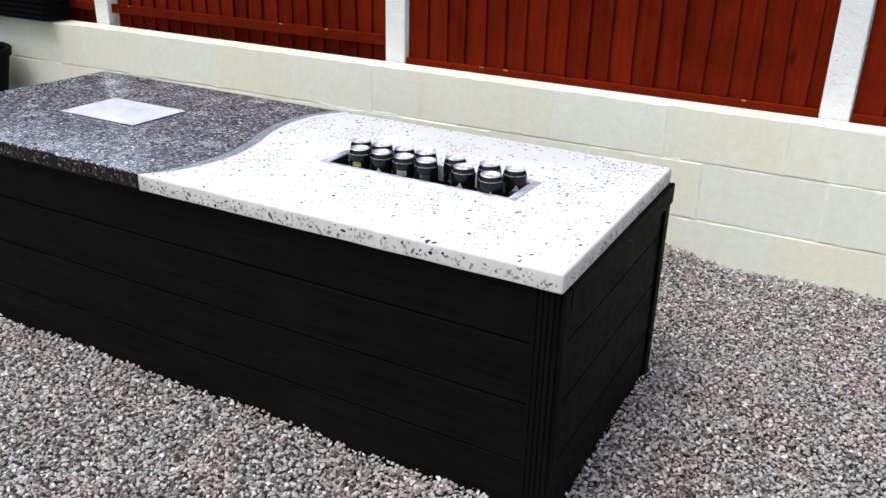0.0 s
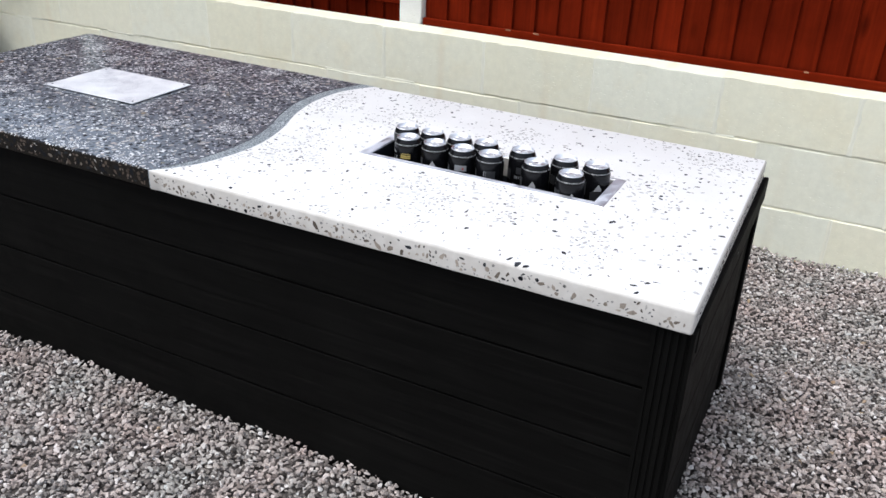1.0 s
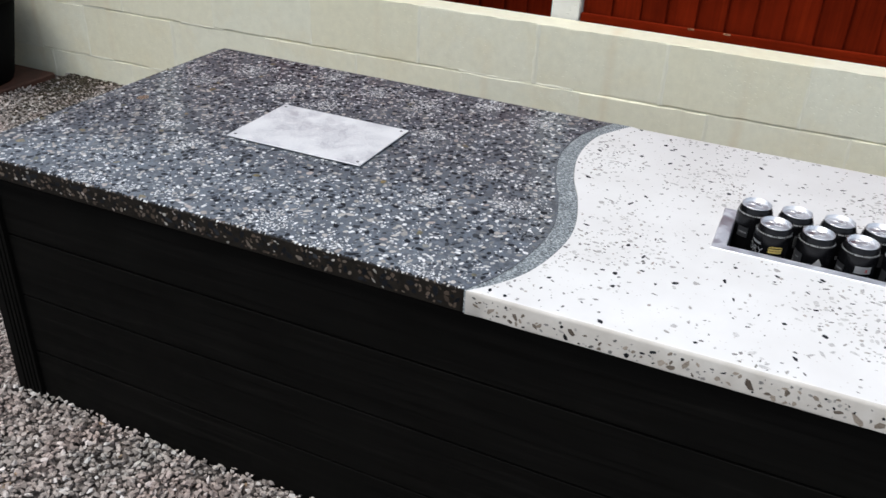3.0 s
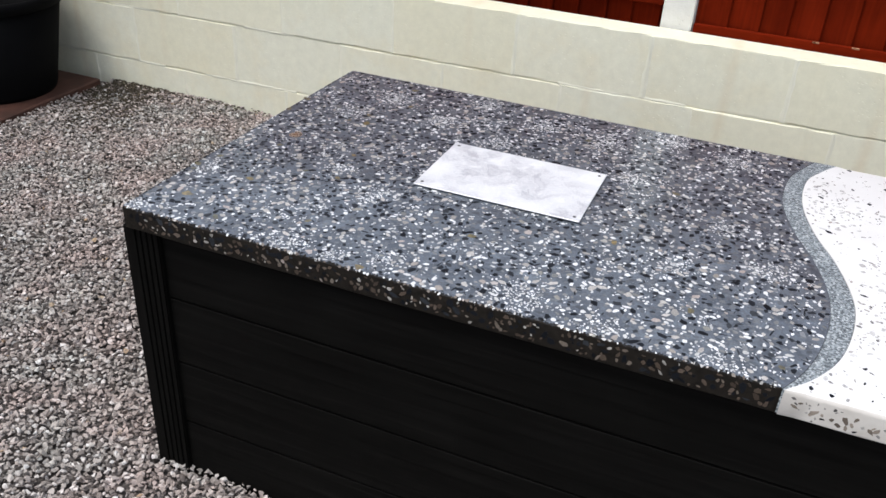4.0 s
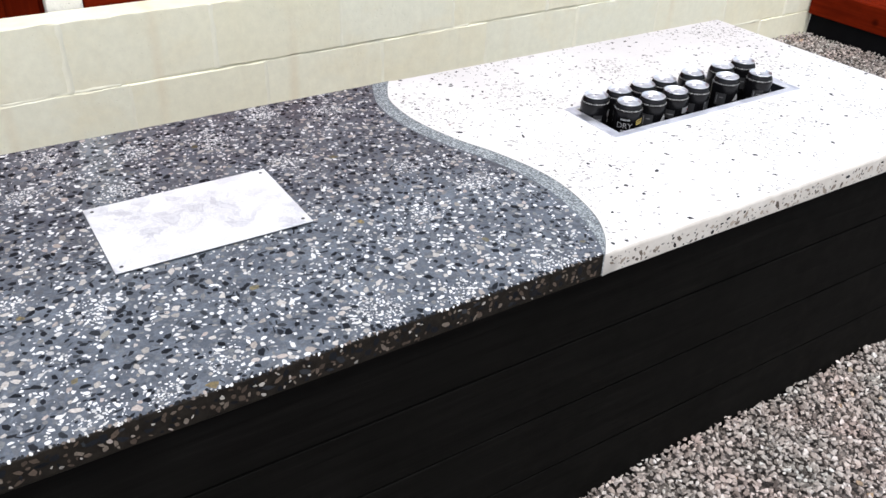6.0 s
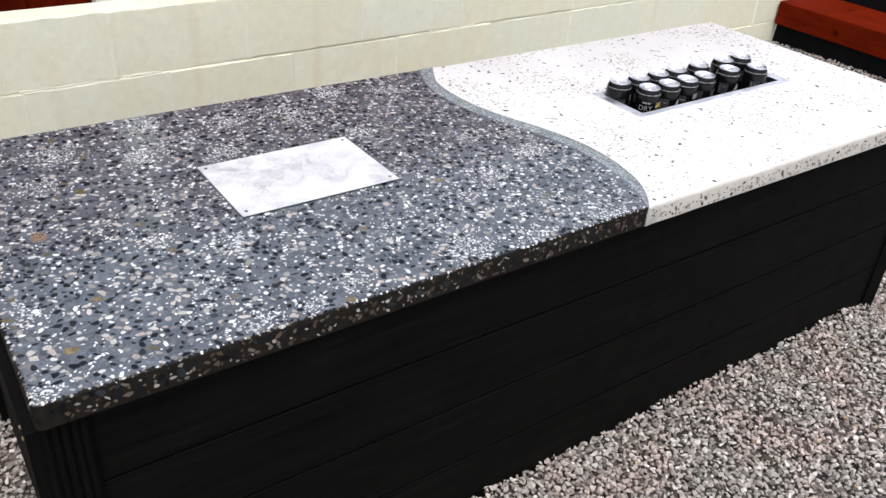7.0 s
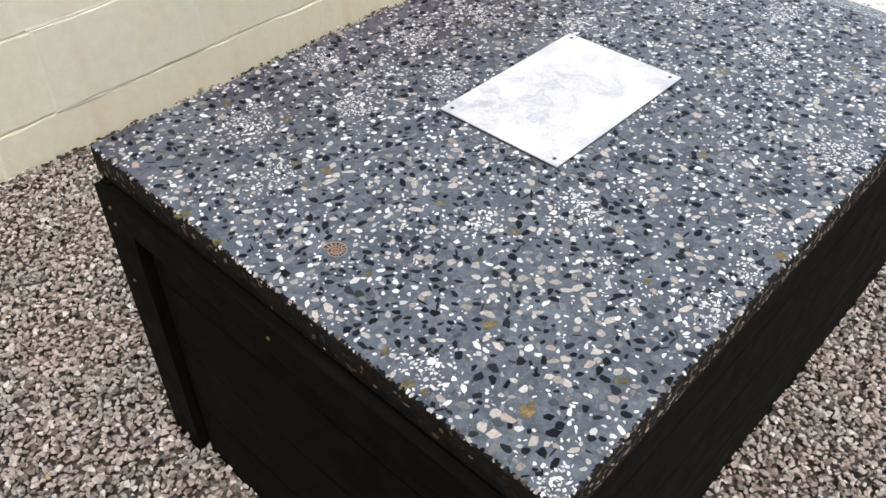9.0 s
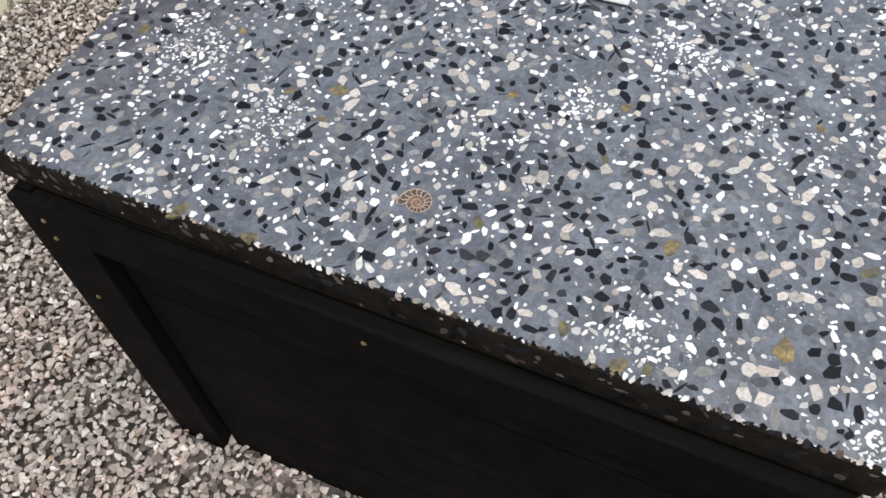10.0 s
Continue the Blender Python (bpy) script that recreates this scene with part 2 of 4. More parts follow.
def mat_brushed(name, colour, rough, along, dirt=0.5):
    n = Nodes(name, rough, 1.0)
    s = [220.0, 220.0, 220.0]
    s[along] = 4.0
    line = n.noise(1.0, 3, 0.5, n.scaled(tuple(s)))
    smear = n.noise(17, 5, 0.6, dist=1.2)
    n.colour(n.mix(n.ramp(smear, [(0.42, 0.0), (0.62, dirt)]), colour, tuple(c * 0.72 for c in colour)))
    n.rough(n.ramp(smear, [(0.35, rough * 0.8), (0.65, rough * 1.7)]))
    n.bump(line, 0.08, 0.0005)
    return n.m


def mat_film_plate():
    """Aluminium under a milky, scuffed protective film that is thinner in patches."""
    n = Nodes("filmed_aluminium", 0.4, 0.0)
    smear = n.noise(26, 6, 0.64, dist=0.5)
    where = n.ramp(n.noise(6.5, 3), [(0.40, 0.15), (0.58, 1.0)])
    thin = n.math('MULTIPLY', n.ramp(smear, [(0.38, 0.0), (0.44, 0.6), (0.50, 0.15), (0.55, 0.85), (0.60, 0.35), (0.70, 0.7)]), where)
    rub = n.ramp(n.noise(60, 6, 0.7, dist=0.4), [(0.45, 0.0), (0.62, 0.22)])
    thin = n.math('MAXIMUM', thin, rub)
    n.colour(n.mix(thin, (0.77, 0.77, 0.77), (0.60, 0.605, 0.64)))
    n.link(n.math('MULTIPLY', thin, 0.6), n.b.inputs["Metallic"])
    n.rough(n.ramp(thin, [(0.0, 0.42), (1.0, 0.3)]))
    n.bump(n.noise(30, 4), 0.04, 0.001)
    polish(n, 0.4, 0.15)
    return n.m


DARK = mat_dark_terrazzo()
DARK_EDGE = mat_dark_edge()
WHITE = mat_white_terrazzo()
WHITE_EDGE = mat_white_edge()
BAND = mat_band()
CH_WHITE = mat_chip("pale_chips", [(0.0, (0.36, 0.355, 0.345)), (0.3, (0.56, 0.55, 0.53)), (0.65, (0.74, 0.74, 0.735)), (1.0, (0.83, 0.83, 0.83))], dull=0.78)
CH_BLACK = mat_chip("black_chip_mix", [(0.0, (0.004, 0.005, 0.007)), (0.75, (0.012, 0.014, 0.018)), (1.0, (0.04, 0.044, 0.05))], 0.5, 0.08, 0.24)
CH_TAN = mat_chip("buff_chip_mix", [(0.0, (0.24, 0.225, 0.205)), (0.35, (0.43, 0.405, 0.37)), (0.7, (0.52, 0.485, 0.445)), (0.88, (0.40, 0.335, 0.30)), (1.0, (0.24, 0.235, 0.20))])
CH_SLATE = mat_chip("slate_chips", [(0.0, (0.045, 0.05, 0.058)), (0.5, (0.13, 0.14, 0.155)), (0.8, (0.17, 0.165, 0.155)), (1.0, (0.21, 0.22, 0.235))])
CH_BROWN = mat_chip("brown_chips", [(0.0, (0.05, 0.035, 0.025)), (0.6, (0.11, 0.08, 0.06)), (1.0, (0.20, 0.17, 0.14))], 0.4)
CH_GREY = mat_chip("grey_chip_mix", [(0.0, (0.10, 0.095, 0.09)), (0.5, (0.26, 0.25, 0.24)), (1.0, (0.45, 0.43, 0.40))])
CH_EDGE = mat_chip("brown_grey_chips", [(0.0, (0.09, 0.07, 0.055)), (0.5, (0.24, 0.20, 0.16)), (1.0, (0.44, 0.375, 0.31))])
CH_PALE = mat_chip("pale_grey_chips", [(0.0, (0.44, 0.425, 0.41)), (0.5, (0.57, 0.555, 0.54)), (1.0, (0.69, 0.675, 0.655))])
CH_BLACK1 = mat_chip_single("black_chip_stone", [(0.0, (0.004, 0.005, 0.007)), (1.0, (0.016, 0.017, 0.021))], 0.5, 0.08, 0.24)
CH_TAN1 = mat_chip_single("buff_chip_stone", [(0.0, (0.30, 0.28, 0.25)), (0.6, (0.47, 0.435, 0.395)), (0.9, (0.58, 0.53, 0.48)), (1.0, (0.44, 0.36, 0.32))])
CH_GOLD = mat_amber()
FOSSIL = mat_plain("fossil_chambers", (0.07, 0.056, 0.048), 0.25, vary=0.5, scale=190)
FOSSIL_INNER = mat_plain("fossil_inner_whorl", (0.16, 0.098, 0.064), 0.25, vary=0.4, scale=190)
FOSSIL_RIB = mat_plain("fossil_rib", (0.40, 0.29, 0.22), 0.25, vary=0.25, scale=160)
CLAD_X = mat_cladding("black_composite_long", 0)
CLAD_Y = mat_cladding("black_composite_end", 1)
CLAD_Z = mat_cladding("black_composite_upright", 2)
MASONRY = mat_masonry()
MORTAR = mat_plain("painted_mortar", (0.81, 0.79, 0.645), 0.8, vary=0.05, scale=18, bump=0.3, spec=0.2)
RED_Z = mat_red_wood("red_stained_timber_upright", 2)
RED_X = mat_red_wood("red_stained_timber_rail", 0)
RED_Y = mat_red_wood("red_stained_timber_step", 1)
POST = mat_concrete_post()
GROUND = mat_ground()

n_ = Nodes("gravel_stones", 0.85, spec=0.25)
STONES = gravel_colour(n_, n_.geo.outputs["Random Per Island"])
n_ = Nodes("gravel_stone_single", 0.85, spec=0.25)
STONE1 = gravel_colour(n_, n_.info.outputs["Random"])
PLATE = mat_film_plate()
STEEL = mat_brushed("brushed_steel", (0.90, 0.90, 0.93), 0.42, 0, 0.3)
BASIN = mat_plain("blue_black_basin", (0.010, 0.012, 0.018), 0.45, vary=0.2, scale=20)
CAN_BLACK = mat_plain("black_printed_can", (0.0045, 0.0045, 0.0052), 0.25, vary=0.2, scale=60, bump=0.01, spec=0.22)
CAN_LID = mat_brushed("can_aluminium", (0.86, 0.86, 0.87), 0.33, 0, 0.12)
PRINT_SILVER = mat_plain("silver_print", (0.26, 0.26, 0.265), 0.4, vary=0.1)
PRINT_WHITE = mat_plain("white_print", (0.36, 0.355, 0.35), 0.45, vary=0.06)
PRINT_RED = mat_plain("red_print", (0.35, 0.03, 0.03), 0.4, vary=0.1)
PRINT_GOLD = mat_plain("gold_print", (0.50, 0.38, 0.12), 0.35, vary=0.1)
PRINT_GREY = mat_plain("dark_grey_print", (0.03, 0.03, 0.032), 0.4, vary=0.1)
BRASS = mat_plain("brass_screw", (0.62, 0.47, 0.26), 0.3, 1.0)
HOLE = mat_plain("dark_screw_recess", (0.07, 0.07, 0.07), 0.5)
BLACK_PLASTIC = mat_plain("black_plastic", (0.0022, 0.0022, 0.0025), 0.75, vary=0.3, scale=12, spec=0.07)
BROWN_WOOD = mat_plain("brown_stained_timber", (0.062, 0.024, 0.015), 0.7, vary=0.35, scale=14, bump=0.3)
MOSS = mat_plain("moss", (0.06, 0.050, 0.036), 0.95, vary=0.5, scale=70, bump=0.6, spec=0.1)
BARE_WOOD = mat_plain("bare_wood", (0.33, 0.17, 0.10), 0.8, vary=0.3, scale=80, spec=0.1)
SLEEPER = mat_plain("black_painted_board", (0.005, 0.005, 0.006), 0.85, vary=0.3, scale=9, spec=0.1)


# ---- helpers for meshes ----
def to_mesh(bm, name, material, smooth=False):
    me = bpy.data.meshes.new(name)
    bmesh.ops.recalc_face_normals(bm, faces=bm.faces)
    bm.to_mesh(me)
    bm.free()
    if smooth:
        me.shade_smooth()
        if smooth == "edges":
            me.set_sharp_from_angle(angle=radians(35))
    if material:
        me.materials.append(material)
    return me


def part(name, bm, material, parent, label="", smooth=False):
    ob = new(name, to_mesh(bm, name, material, smooth))
    ob.parent = parent
    if label:
        ob["label"] = label
    return ob


def empty(name, x, y, z):
    ob = new(name)
    ob.matrix_world = pose(x, y, z)
    ob.empty_display_size = 0.05
    return ob


def box(bm, x0, x1, y0, y1, z0, z1, bevel=0.0, segs=1):
    """Adds a box with bevelled edges to bm."""
    made = bmesh.ops.create_cube(bm, size=1.0)["verts"]
    for v in made:
        v.co = Vector(((x0 + x1) / 2 + v.co.x * (x1 - x0), (y0 + y1) / 2 + v.co.y * (y1 - y0), (z0 + z1) / 2 + v.co.z * (z1 - z0)))
    if bevel:
        edges = {e for v in made for e in v.link_edges}
        bmesh.ops.bevel(bm, geom=list(edges), offset=bevel, segments=segs, affect='EDGES', profile=0.6)
    return bm


def boxed(*a, **k):
    return box(bmesh.new(), *a, **k)


def lathe(profile, steps=40, close_bottom=False):
    """A turned body about z from (radius, height) pairs."""
    bm = bmesh.new()
    rings = []
    for r, z in profile:
        if r < 1e-6:
            rings.append([bm.verts.new((0, 0, z))])
        else:
            rings.append([bm.verts.new((r * math.cos(2 * math.pi * i / steps), r * math.sin(2 * math.pi * i / steps), z)) for i in range(steps)])
    for a, b in zip(rings, rings[1:]):
        for i in range(steps):
            j = (i + 1) % steps
            if len(a) == 1:
                bm.faces.new((a[0], b[j], b[i]))
            elif len(b) == 1:
                bm.faces.new((a[i], a[j], b[0]))
            else:
                bm.faces.new((a[i], a[j], b[j], b[i]))
    return bm


def patch(r, a0, a1, z0, z1, depth=0.0004, steps=8):
    """A thin printed patch on a cylinder of radius r, from angle a0 to a1 (degrees)."""
    bm = bmesh.new()
    rows = []
    for i in range(steps + 1):
        a = radians(a0 + (a1 - a0) * i / steps)
        rows.append([bm.verts.new((rr * math.cos(a), rr * math.sin(a), z)) for rr, z in ((r - 0.001, z0), (r + depth, z0), (r + depth, z1), (r - 0.001, z1))])
    for p, q in zip(rows, rows[1:]):
        for k in range(4):
            bm.faces.new((p[k], p[(k + 1) % 4], q[(k + 1) % 4], q[k]))
    bm.faces.new(rows[0])
    bm.faces.new(rows[-1][::-1])
    return bm


def raw_mesh(name, verts, loops, starts, material):
    me = bpy.data.meshes.new(name)
    me.vertices.add(len(verts))
    me.vertices.foreach_set("co", np.asarray(verts, np.float32).ravel())
    me.loops.add(len(loops))
    me.loops.foreach_set("vertex_index", np.asarray(loops, np.int32))
    me.polygons.add(len(starts))
    me.polygons.foreach_set("loop_start", np.asarray(starts, np.int32))
    me.update(calc_edges=True)
    me.validate()
    me.shade_flat()
    me.materials.append(material)
    return me


# ---- ground ----
def step_up(v, lo, hi):
    t = np.clip((np.asarray(v, float) - lo) / (hi - lo), 0, 1)
    return t * t * (3 - 2 * t)


def ground_level(x, y):
    """The gravel lies lower beside the right end and towards the wall, and banks up against the step."""
    return -0.024 * step_up(y, 0.80, 1.35) - 0.036 * step_up(x, 2.20, 2.46) + 0.072 * step_up(x, 3.25, 4.30)


gx_ = [-150, -40, -12, -5] + [i * 0.1 for i in range(-30, 51)] + [8, 15, 40, 150]
gy_ = [-150, -40, -12, -4] + [i * 0.1 for i in range(-15, 25)] + [5, 12, 40, 150]
bm = bmesh.new()
grid_ = [[bm.verts.new((x, y, float(ground_level(x, y)) - 0.022)) for x in gx_] for y in gy_]
for p, q in zip(grid_, grid_[1:]):
    for i in range(len(gx_) - 1):
        bm.faces.new((p[i], p[i + 1], q[i + 1], q[i]))
ground = tagged(new("ground", to_mesh(bm, "ground", GROUND)), "ground covered with loose grey and buff gravel", "gravel", kind="structure")

# ---- block wall ----
WALL_Y, PITCH, COURSE, WALL_TOP = 1.925, 0.483, 0.247, 0.612
wall = tagged(new("wall_north", to_mesh(boxed(-4.2, 4.44, WALL_Y + 0.0042, WALL_Y + 0.13, -0.15, WALL_TOP - 0.05), "wall_north", MASONRY)),
              "low garden wall of cream painted concrete blocks", "wall", kind="structure")
rng = random.Random(5)


def top_fall(x):
    """How far the worn top of the wall lies below its first line at x."""
    return min(0.03, max(0.0, 0.0068 * (x + 1.3)))


def block_mesh(w, h, d, seed, fall=(0.0, 0.0)):
    """A block whose long edges alone are worn; its ends meet the next block."""
    r = random.Random(seed)
    bm = boxed(-w / 2, w / 2, 0, d, 0, h)
    bmesh.ops.subdivide_edges(bm, edges=[e for e in bm.edges if abs(e.verts[0].co.x - e.verts[1].co.x) > 0.01], cuts=9)
    longs = [e for e in bm.edges if abs(e.verts[0].co.x - e.verts[1].co.x) > 0.01 and e.verts[0].co.y < 0.001 and e.verts[1].co.y < 0.001]
    bmesh.ops.bevel(bm, geom=longs, offset=0.0042, segments=2, affect='EDGES', profile=0.6)
    for v in bm.verts:
        if v.co.y < d * 0.5:
            if abs(v.co.x) < w / 2 - 0.001:
                v.co.z += r.uniform(-0.0017, 0.0017)
            v.co.y += r.uniform(-0.0012, 0.0012)
    for v in bm.verts:
        if v.co.z > h / 2:
            v.co.z -= fall[0] + (fall[1] - fall[0]) * (v.co.x / w + 0.5)
    return to_mesh(bm, "block", MASONRY)


def ridge_mesh(seed):
    """A lumpy line of painted-over mortar at an upright joint."""
    r = random.Random(seed)
    bm = bmesh.new()
    rows = []
    for i in range(9):
        z = 0.003 + (COURSE - 0.006) * i / 8
        c, w, p = r.uniform(-0.0015, 0.0015), r.uniform(0.0042, 0.0072), r.uniform(0.0015, 0.0034)
        rows.append([bm.verts.new(q) for q in ((c - 1.9 * w, 0.0022, z), (c - 0.5 * w, -p, z), (c + 0.5 * w, -p, z), (c + 1.9 * w, 0.0022, z))])
    for p, q in zip(rows, rows[1:]):
        for i in range(3):
            bm.faces.new((p[i], p[i + 1], q[i + 1], q[i]))
        bm.faces.new((p[3], p[0], q[0], q[3]))
    bm.faces.new(rows[0])
    bm.faces.new(rows[-1][::-1])
    return to_mesh(bm, "mortar_joint", MORTAR, "edges")


EVEN = [-4.2, -3.88, -3.40, -2.90, -2.40, -1.895, -1.39, -0.86, -0.355, 0.152, 0.648, 1.135, 1.612, 2.104, 2.585, 3.068, 3.551, 4.034, 4.44]
ODD = [-4.2, -3.62, -3.12, -2.62, -2.13, -1.639, -1.109, -0.588, -0.137, 0.345, 0.828, 1.306, 1.79, 2.272, 2.765, 3.25, 3.73, 4.21, 4.44]
ridges = [ridge_mesh(s) for s in range(6)]
for row in range(3):
    z0 = WALL_TOP - (row + 1) * COURSE
    cuts = ODD if row == 1 else EVEN
    for k, (xa, xb) in enumerate(zip(cuts, cuts[1:])):
        b = new("block", block_mesh(xb - xa, COURSE - 0.006, 0.124, row * 40 + k, (top_fall(xa), top_fall(xb)) if row == 0 else (0, 0)))
        b.location = ((xa + xb) / 2, WALL_Y + rng.uniform(-0.0022, 0.0022), z0 + 0.003)
        b.rotation_euler = (rng.uniform(-0.003, 0.003), 0, rng.uniform(-0.0015, 0.0015))
        b.parent = wall
        if xb < 4.4:
            m = new("mortar_joint", ridges[rng.randrange(6)])
            m.location = (xb, WALL_Y, z0)
            m.scale = (1, 1, 1 - (top_fall(xb) + 0.004) / COURSE if row == 0 else 1)
            m.parent = wall
for row in (1, 2):
    z0 = WALL_TOP - row * COURSE
    x = -2.2
    while x < 4.0:
        if rng.random() < 0.35:
            m = new("mortar_joint", ridges[rng.randrange(6)])
            m.matrix_basis = pose(x, WALL_Y + rng.uniform(0.0016, 0.0032), z0 + rng.uniform(-0.002, 0.001), 0, 90, 0)
            m.parent = wall
        x += 0.23
wall.rotation_euler = (0, -0.0055, 0)
wall.location = (0, 0, -0.0127)

# Made-up wall outside the view; it blocks sky light from the left.
tagged(new("wall_west", to_mesh(boxed(-3.25, -3.1, -2.8, 1.92, -0.15, 2.8), "wall_west", SLEEPER)), "plain dark wall added out of view to shade the left side", "wall", kind="structure")

# ---- fence on the wall ----
POSTS = (-3.40, -1.375, 0.70, 2.718, 4.75)


def concrete_post(x):
    """A tapering slotted post of white concrete behind the wall."""
    bm = boxed(-0.056, 0.056, 0, 0.075, -0.1, 1.88, bevel=0.009, segs=2)
    p = new("concrete_post", to_mesh(bm, "concrete_post", POST))
    p.matrix_world = pose(x, 2.062, 0)
    return tagged(p, "white concrete fence post behind the block wall", "fence post", "posts of the boundary fence")


for px in POSTS:
    concrete_post(px)


def turned_nick(r, x, y, z):
    w, h = r.uniform(0.006, 0.022), r.uniform(0.0025, 0.005)
    return boxed(x - w / 2, x + w / 2, y - 0.0006, y + 0.004, z - h, z + 0.0014, bevel=0.0008)


def fence_panel(x0, x1, face):
    """A red close-boarded panel; face: boards towards us, else rails towards us."""
    f = empty("fence_panel", (x0 + x1) / 2, 2.10, 0.45)
    r = random.Random(int(x0 * 100) + 7)
    top, low = 1.80, 0.45
    yb = 2.10 if face else 2.135
    inv = Matrix.Translation((-(x0 + x1) / 2, -2.10, -0.45))
    x, i = x0, 0
    while x < x1 - 0.01:
        w = min(r.uniform(0.098, 0.106), x1 - x)
        bm = boxed(0, w + 0.012, 0, 0.013, low, top, bevel=0.002)
        bmesh.ops.subdivide_edges(bm, edges=[e for e in bm.edges if abs(e.verts[0].co.z - e.verts[1].co.z) > 0.5], cuts=9)
        ph, am = r.uniform(0, 6.28), r.uniform(0.001, 0.0035)
        for v in bm.verts:
            v.co.y -= 0.016 * v.co.x / w
            v.co.x += am * math.sin(ph + v.co.z * 7) + r.uniform(-0.0012, 0.0012)
        b = part("board", bm, RED_Z, f)
        b.matrix_parent_inverse = inv
        b.location = (x, yb + r.uniform(-0.002, 0.002), 0)
        x += w
        i += 1
    rails = ((0.555, 0.614, 2.069, 2.0835),) if face else ((0.655, 0.705, 2.085, 2.122), (1.25, 1.30, 2.085, 2.122), (1.72, 1.77, 2.085, 2.122))
    for z0, z1, y0, y1 in rails:
        b = part("rail", boxed(x0, x1, y0, y1, z0, z1, bevel=0.003), RED_X, f)
        b.matrix_parent_inverse = inv
    for _ in range(5 if face else 3):
        nx, nz = r.uniform(x0 + 0.05, x1 - 0.05), rails[0][1] - 0.0012
        b = part("nick", turned_nick(r, nx, rails[0][2] - 0.0002, nz), BARE_WOOD, f, "pale nick of bare wood")
        b.matrix_parent_inverse = inv
    return tagged(f, "red stained close-boarded timber fence panel" + ("" if face else " with its rails showing"), "fence", "panels of the boundary fence")


fence_panel(-3.34, -1.435, False)
fence_panel(-1.315, 0.64, False)
fence_panel(0.76, 2.658, True)
fence_panel(2.778, 4.69, True)

# ---- the bar table ----
L, D, TOP, THICK = 2.40, 0.88, 0.65, 0.045
BACK_L, BACK_R, LEFT_B = 0.893, 0.867, 0.011
LOW = TOP - THICK


def smooth_line(points, steps=7):
    """A smooth line through (x, y) points."""
    pts = [points[0], *points, points[-1]]
    out = []
    for p0, p1, p2, p3 in zip(pts, pts[1:], pts[2:], pts[3:]):
        for k in range(steps):
            t = k / steps
            out.append(tuple(0.5 * (2 * b + (c - a) * t + (2 * a - 5 * b + 4 * c - d) * t * t + (3 * b - a - 3 * c + d) * t ** 3) for a, b, c, d in zip(p0, p1, p2, p3)))
    return out + [points[-1]]


EDGE_WHITE = smooth_line([(1.172, 0.0), (1.214, 0.05), (1.248, 0.12), (1.267, 0.22), (1.264, 0.31), (1.236, 0.42), (1.198, 0.52), (1.172, 0.64), (1.176, 0.76), (1.205, 0.83), (1.235, 0.88)])
EDGE_DARK = smooth_line([(1.1695, 0.0), (1.195, 0.05), (1.217, 0.12), (1.231, 0.22), (1.226, 0.31), (1.200, 0.41), (1.162, 0.51), (1.135, 0.63), (1.140, 0.75), (1.163, 0.82), (1.190, 0.88)])


def edge_at(line, y):
    for (xa, ya), (xb, yb) in zip(line, line[1:]):
        if ya <= y <= yb:
            return xa + (xb - xa) * (y - ya) / max(1e-9, yb - ya)
    return line[-1][0]


def rounded(corners, radius, steps=4):
    """A closed outline whose marked corners (x, y, True) are rounded."""
    out = []
    n = len(corners)
    for i, (x, y, soft) in enumerate(corners):
        if not soft:
            out.append((x, y))
            continue
        p, a, b = Vector((x, y)), Vector(corners[i - 1][:2]), Vector(corners[(i + 1) % n][:2])
        u, w = (a - p).normalized(), (b - p).normalized()
        for k in range(steps + 1):
            t = k / steps
            q = (p + u * radius) * (1 - t) ** 2 + p * 2 * t * (1 - t) + (p + w * radius) * t ** 2
            out.append((q.x, q.y))
    return out


def inset(outline, d):
    """The anticlockwise outline moved inwards by d."""
    n, out = len(outline), []
    for i in range(n):
        a, p, b = Vector(outline[i - 1]), Vector(outline[i]), Vector(outline[(i + 1) % n])
        e, f = (p - a).normalized(), (b - p).normalized()
        ne, nf = Vector((-e.y, e.x)), Vector((-f.y, f.x))
        m = (ne + nf) / max(0.4, 1 + ne.dot(nf))
        out.append((p.x + m.x * d, p.y + m.y * d))
    return out


def dense(outline, pitch):
    """The outline with a point at least every pitch metres."""
    out = []
    for (xa, ya), (xb, yb) in zip(outline, outline[1:] + outline[:1]):
        k = max(1, round(math.hypot(xb - xa, yb - ya) / pitch))
        out += [(xa + (xb - xa) * i / k, ya + (yb - ya) * i / k) for i in range(k)]
    return out


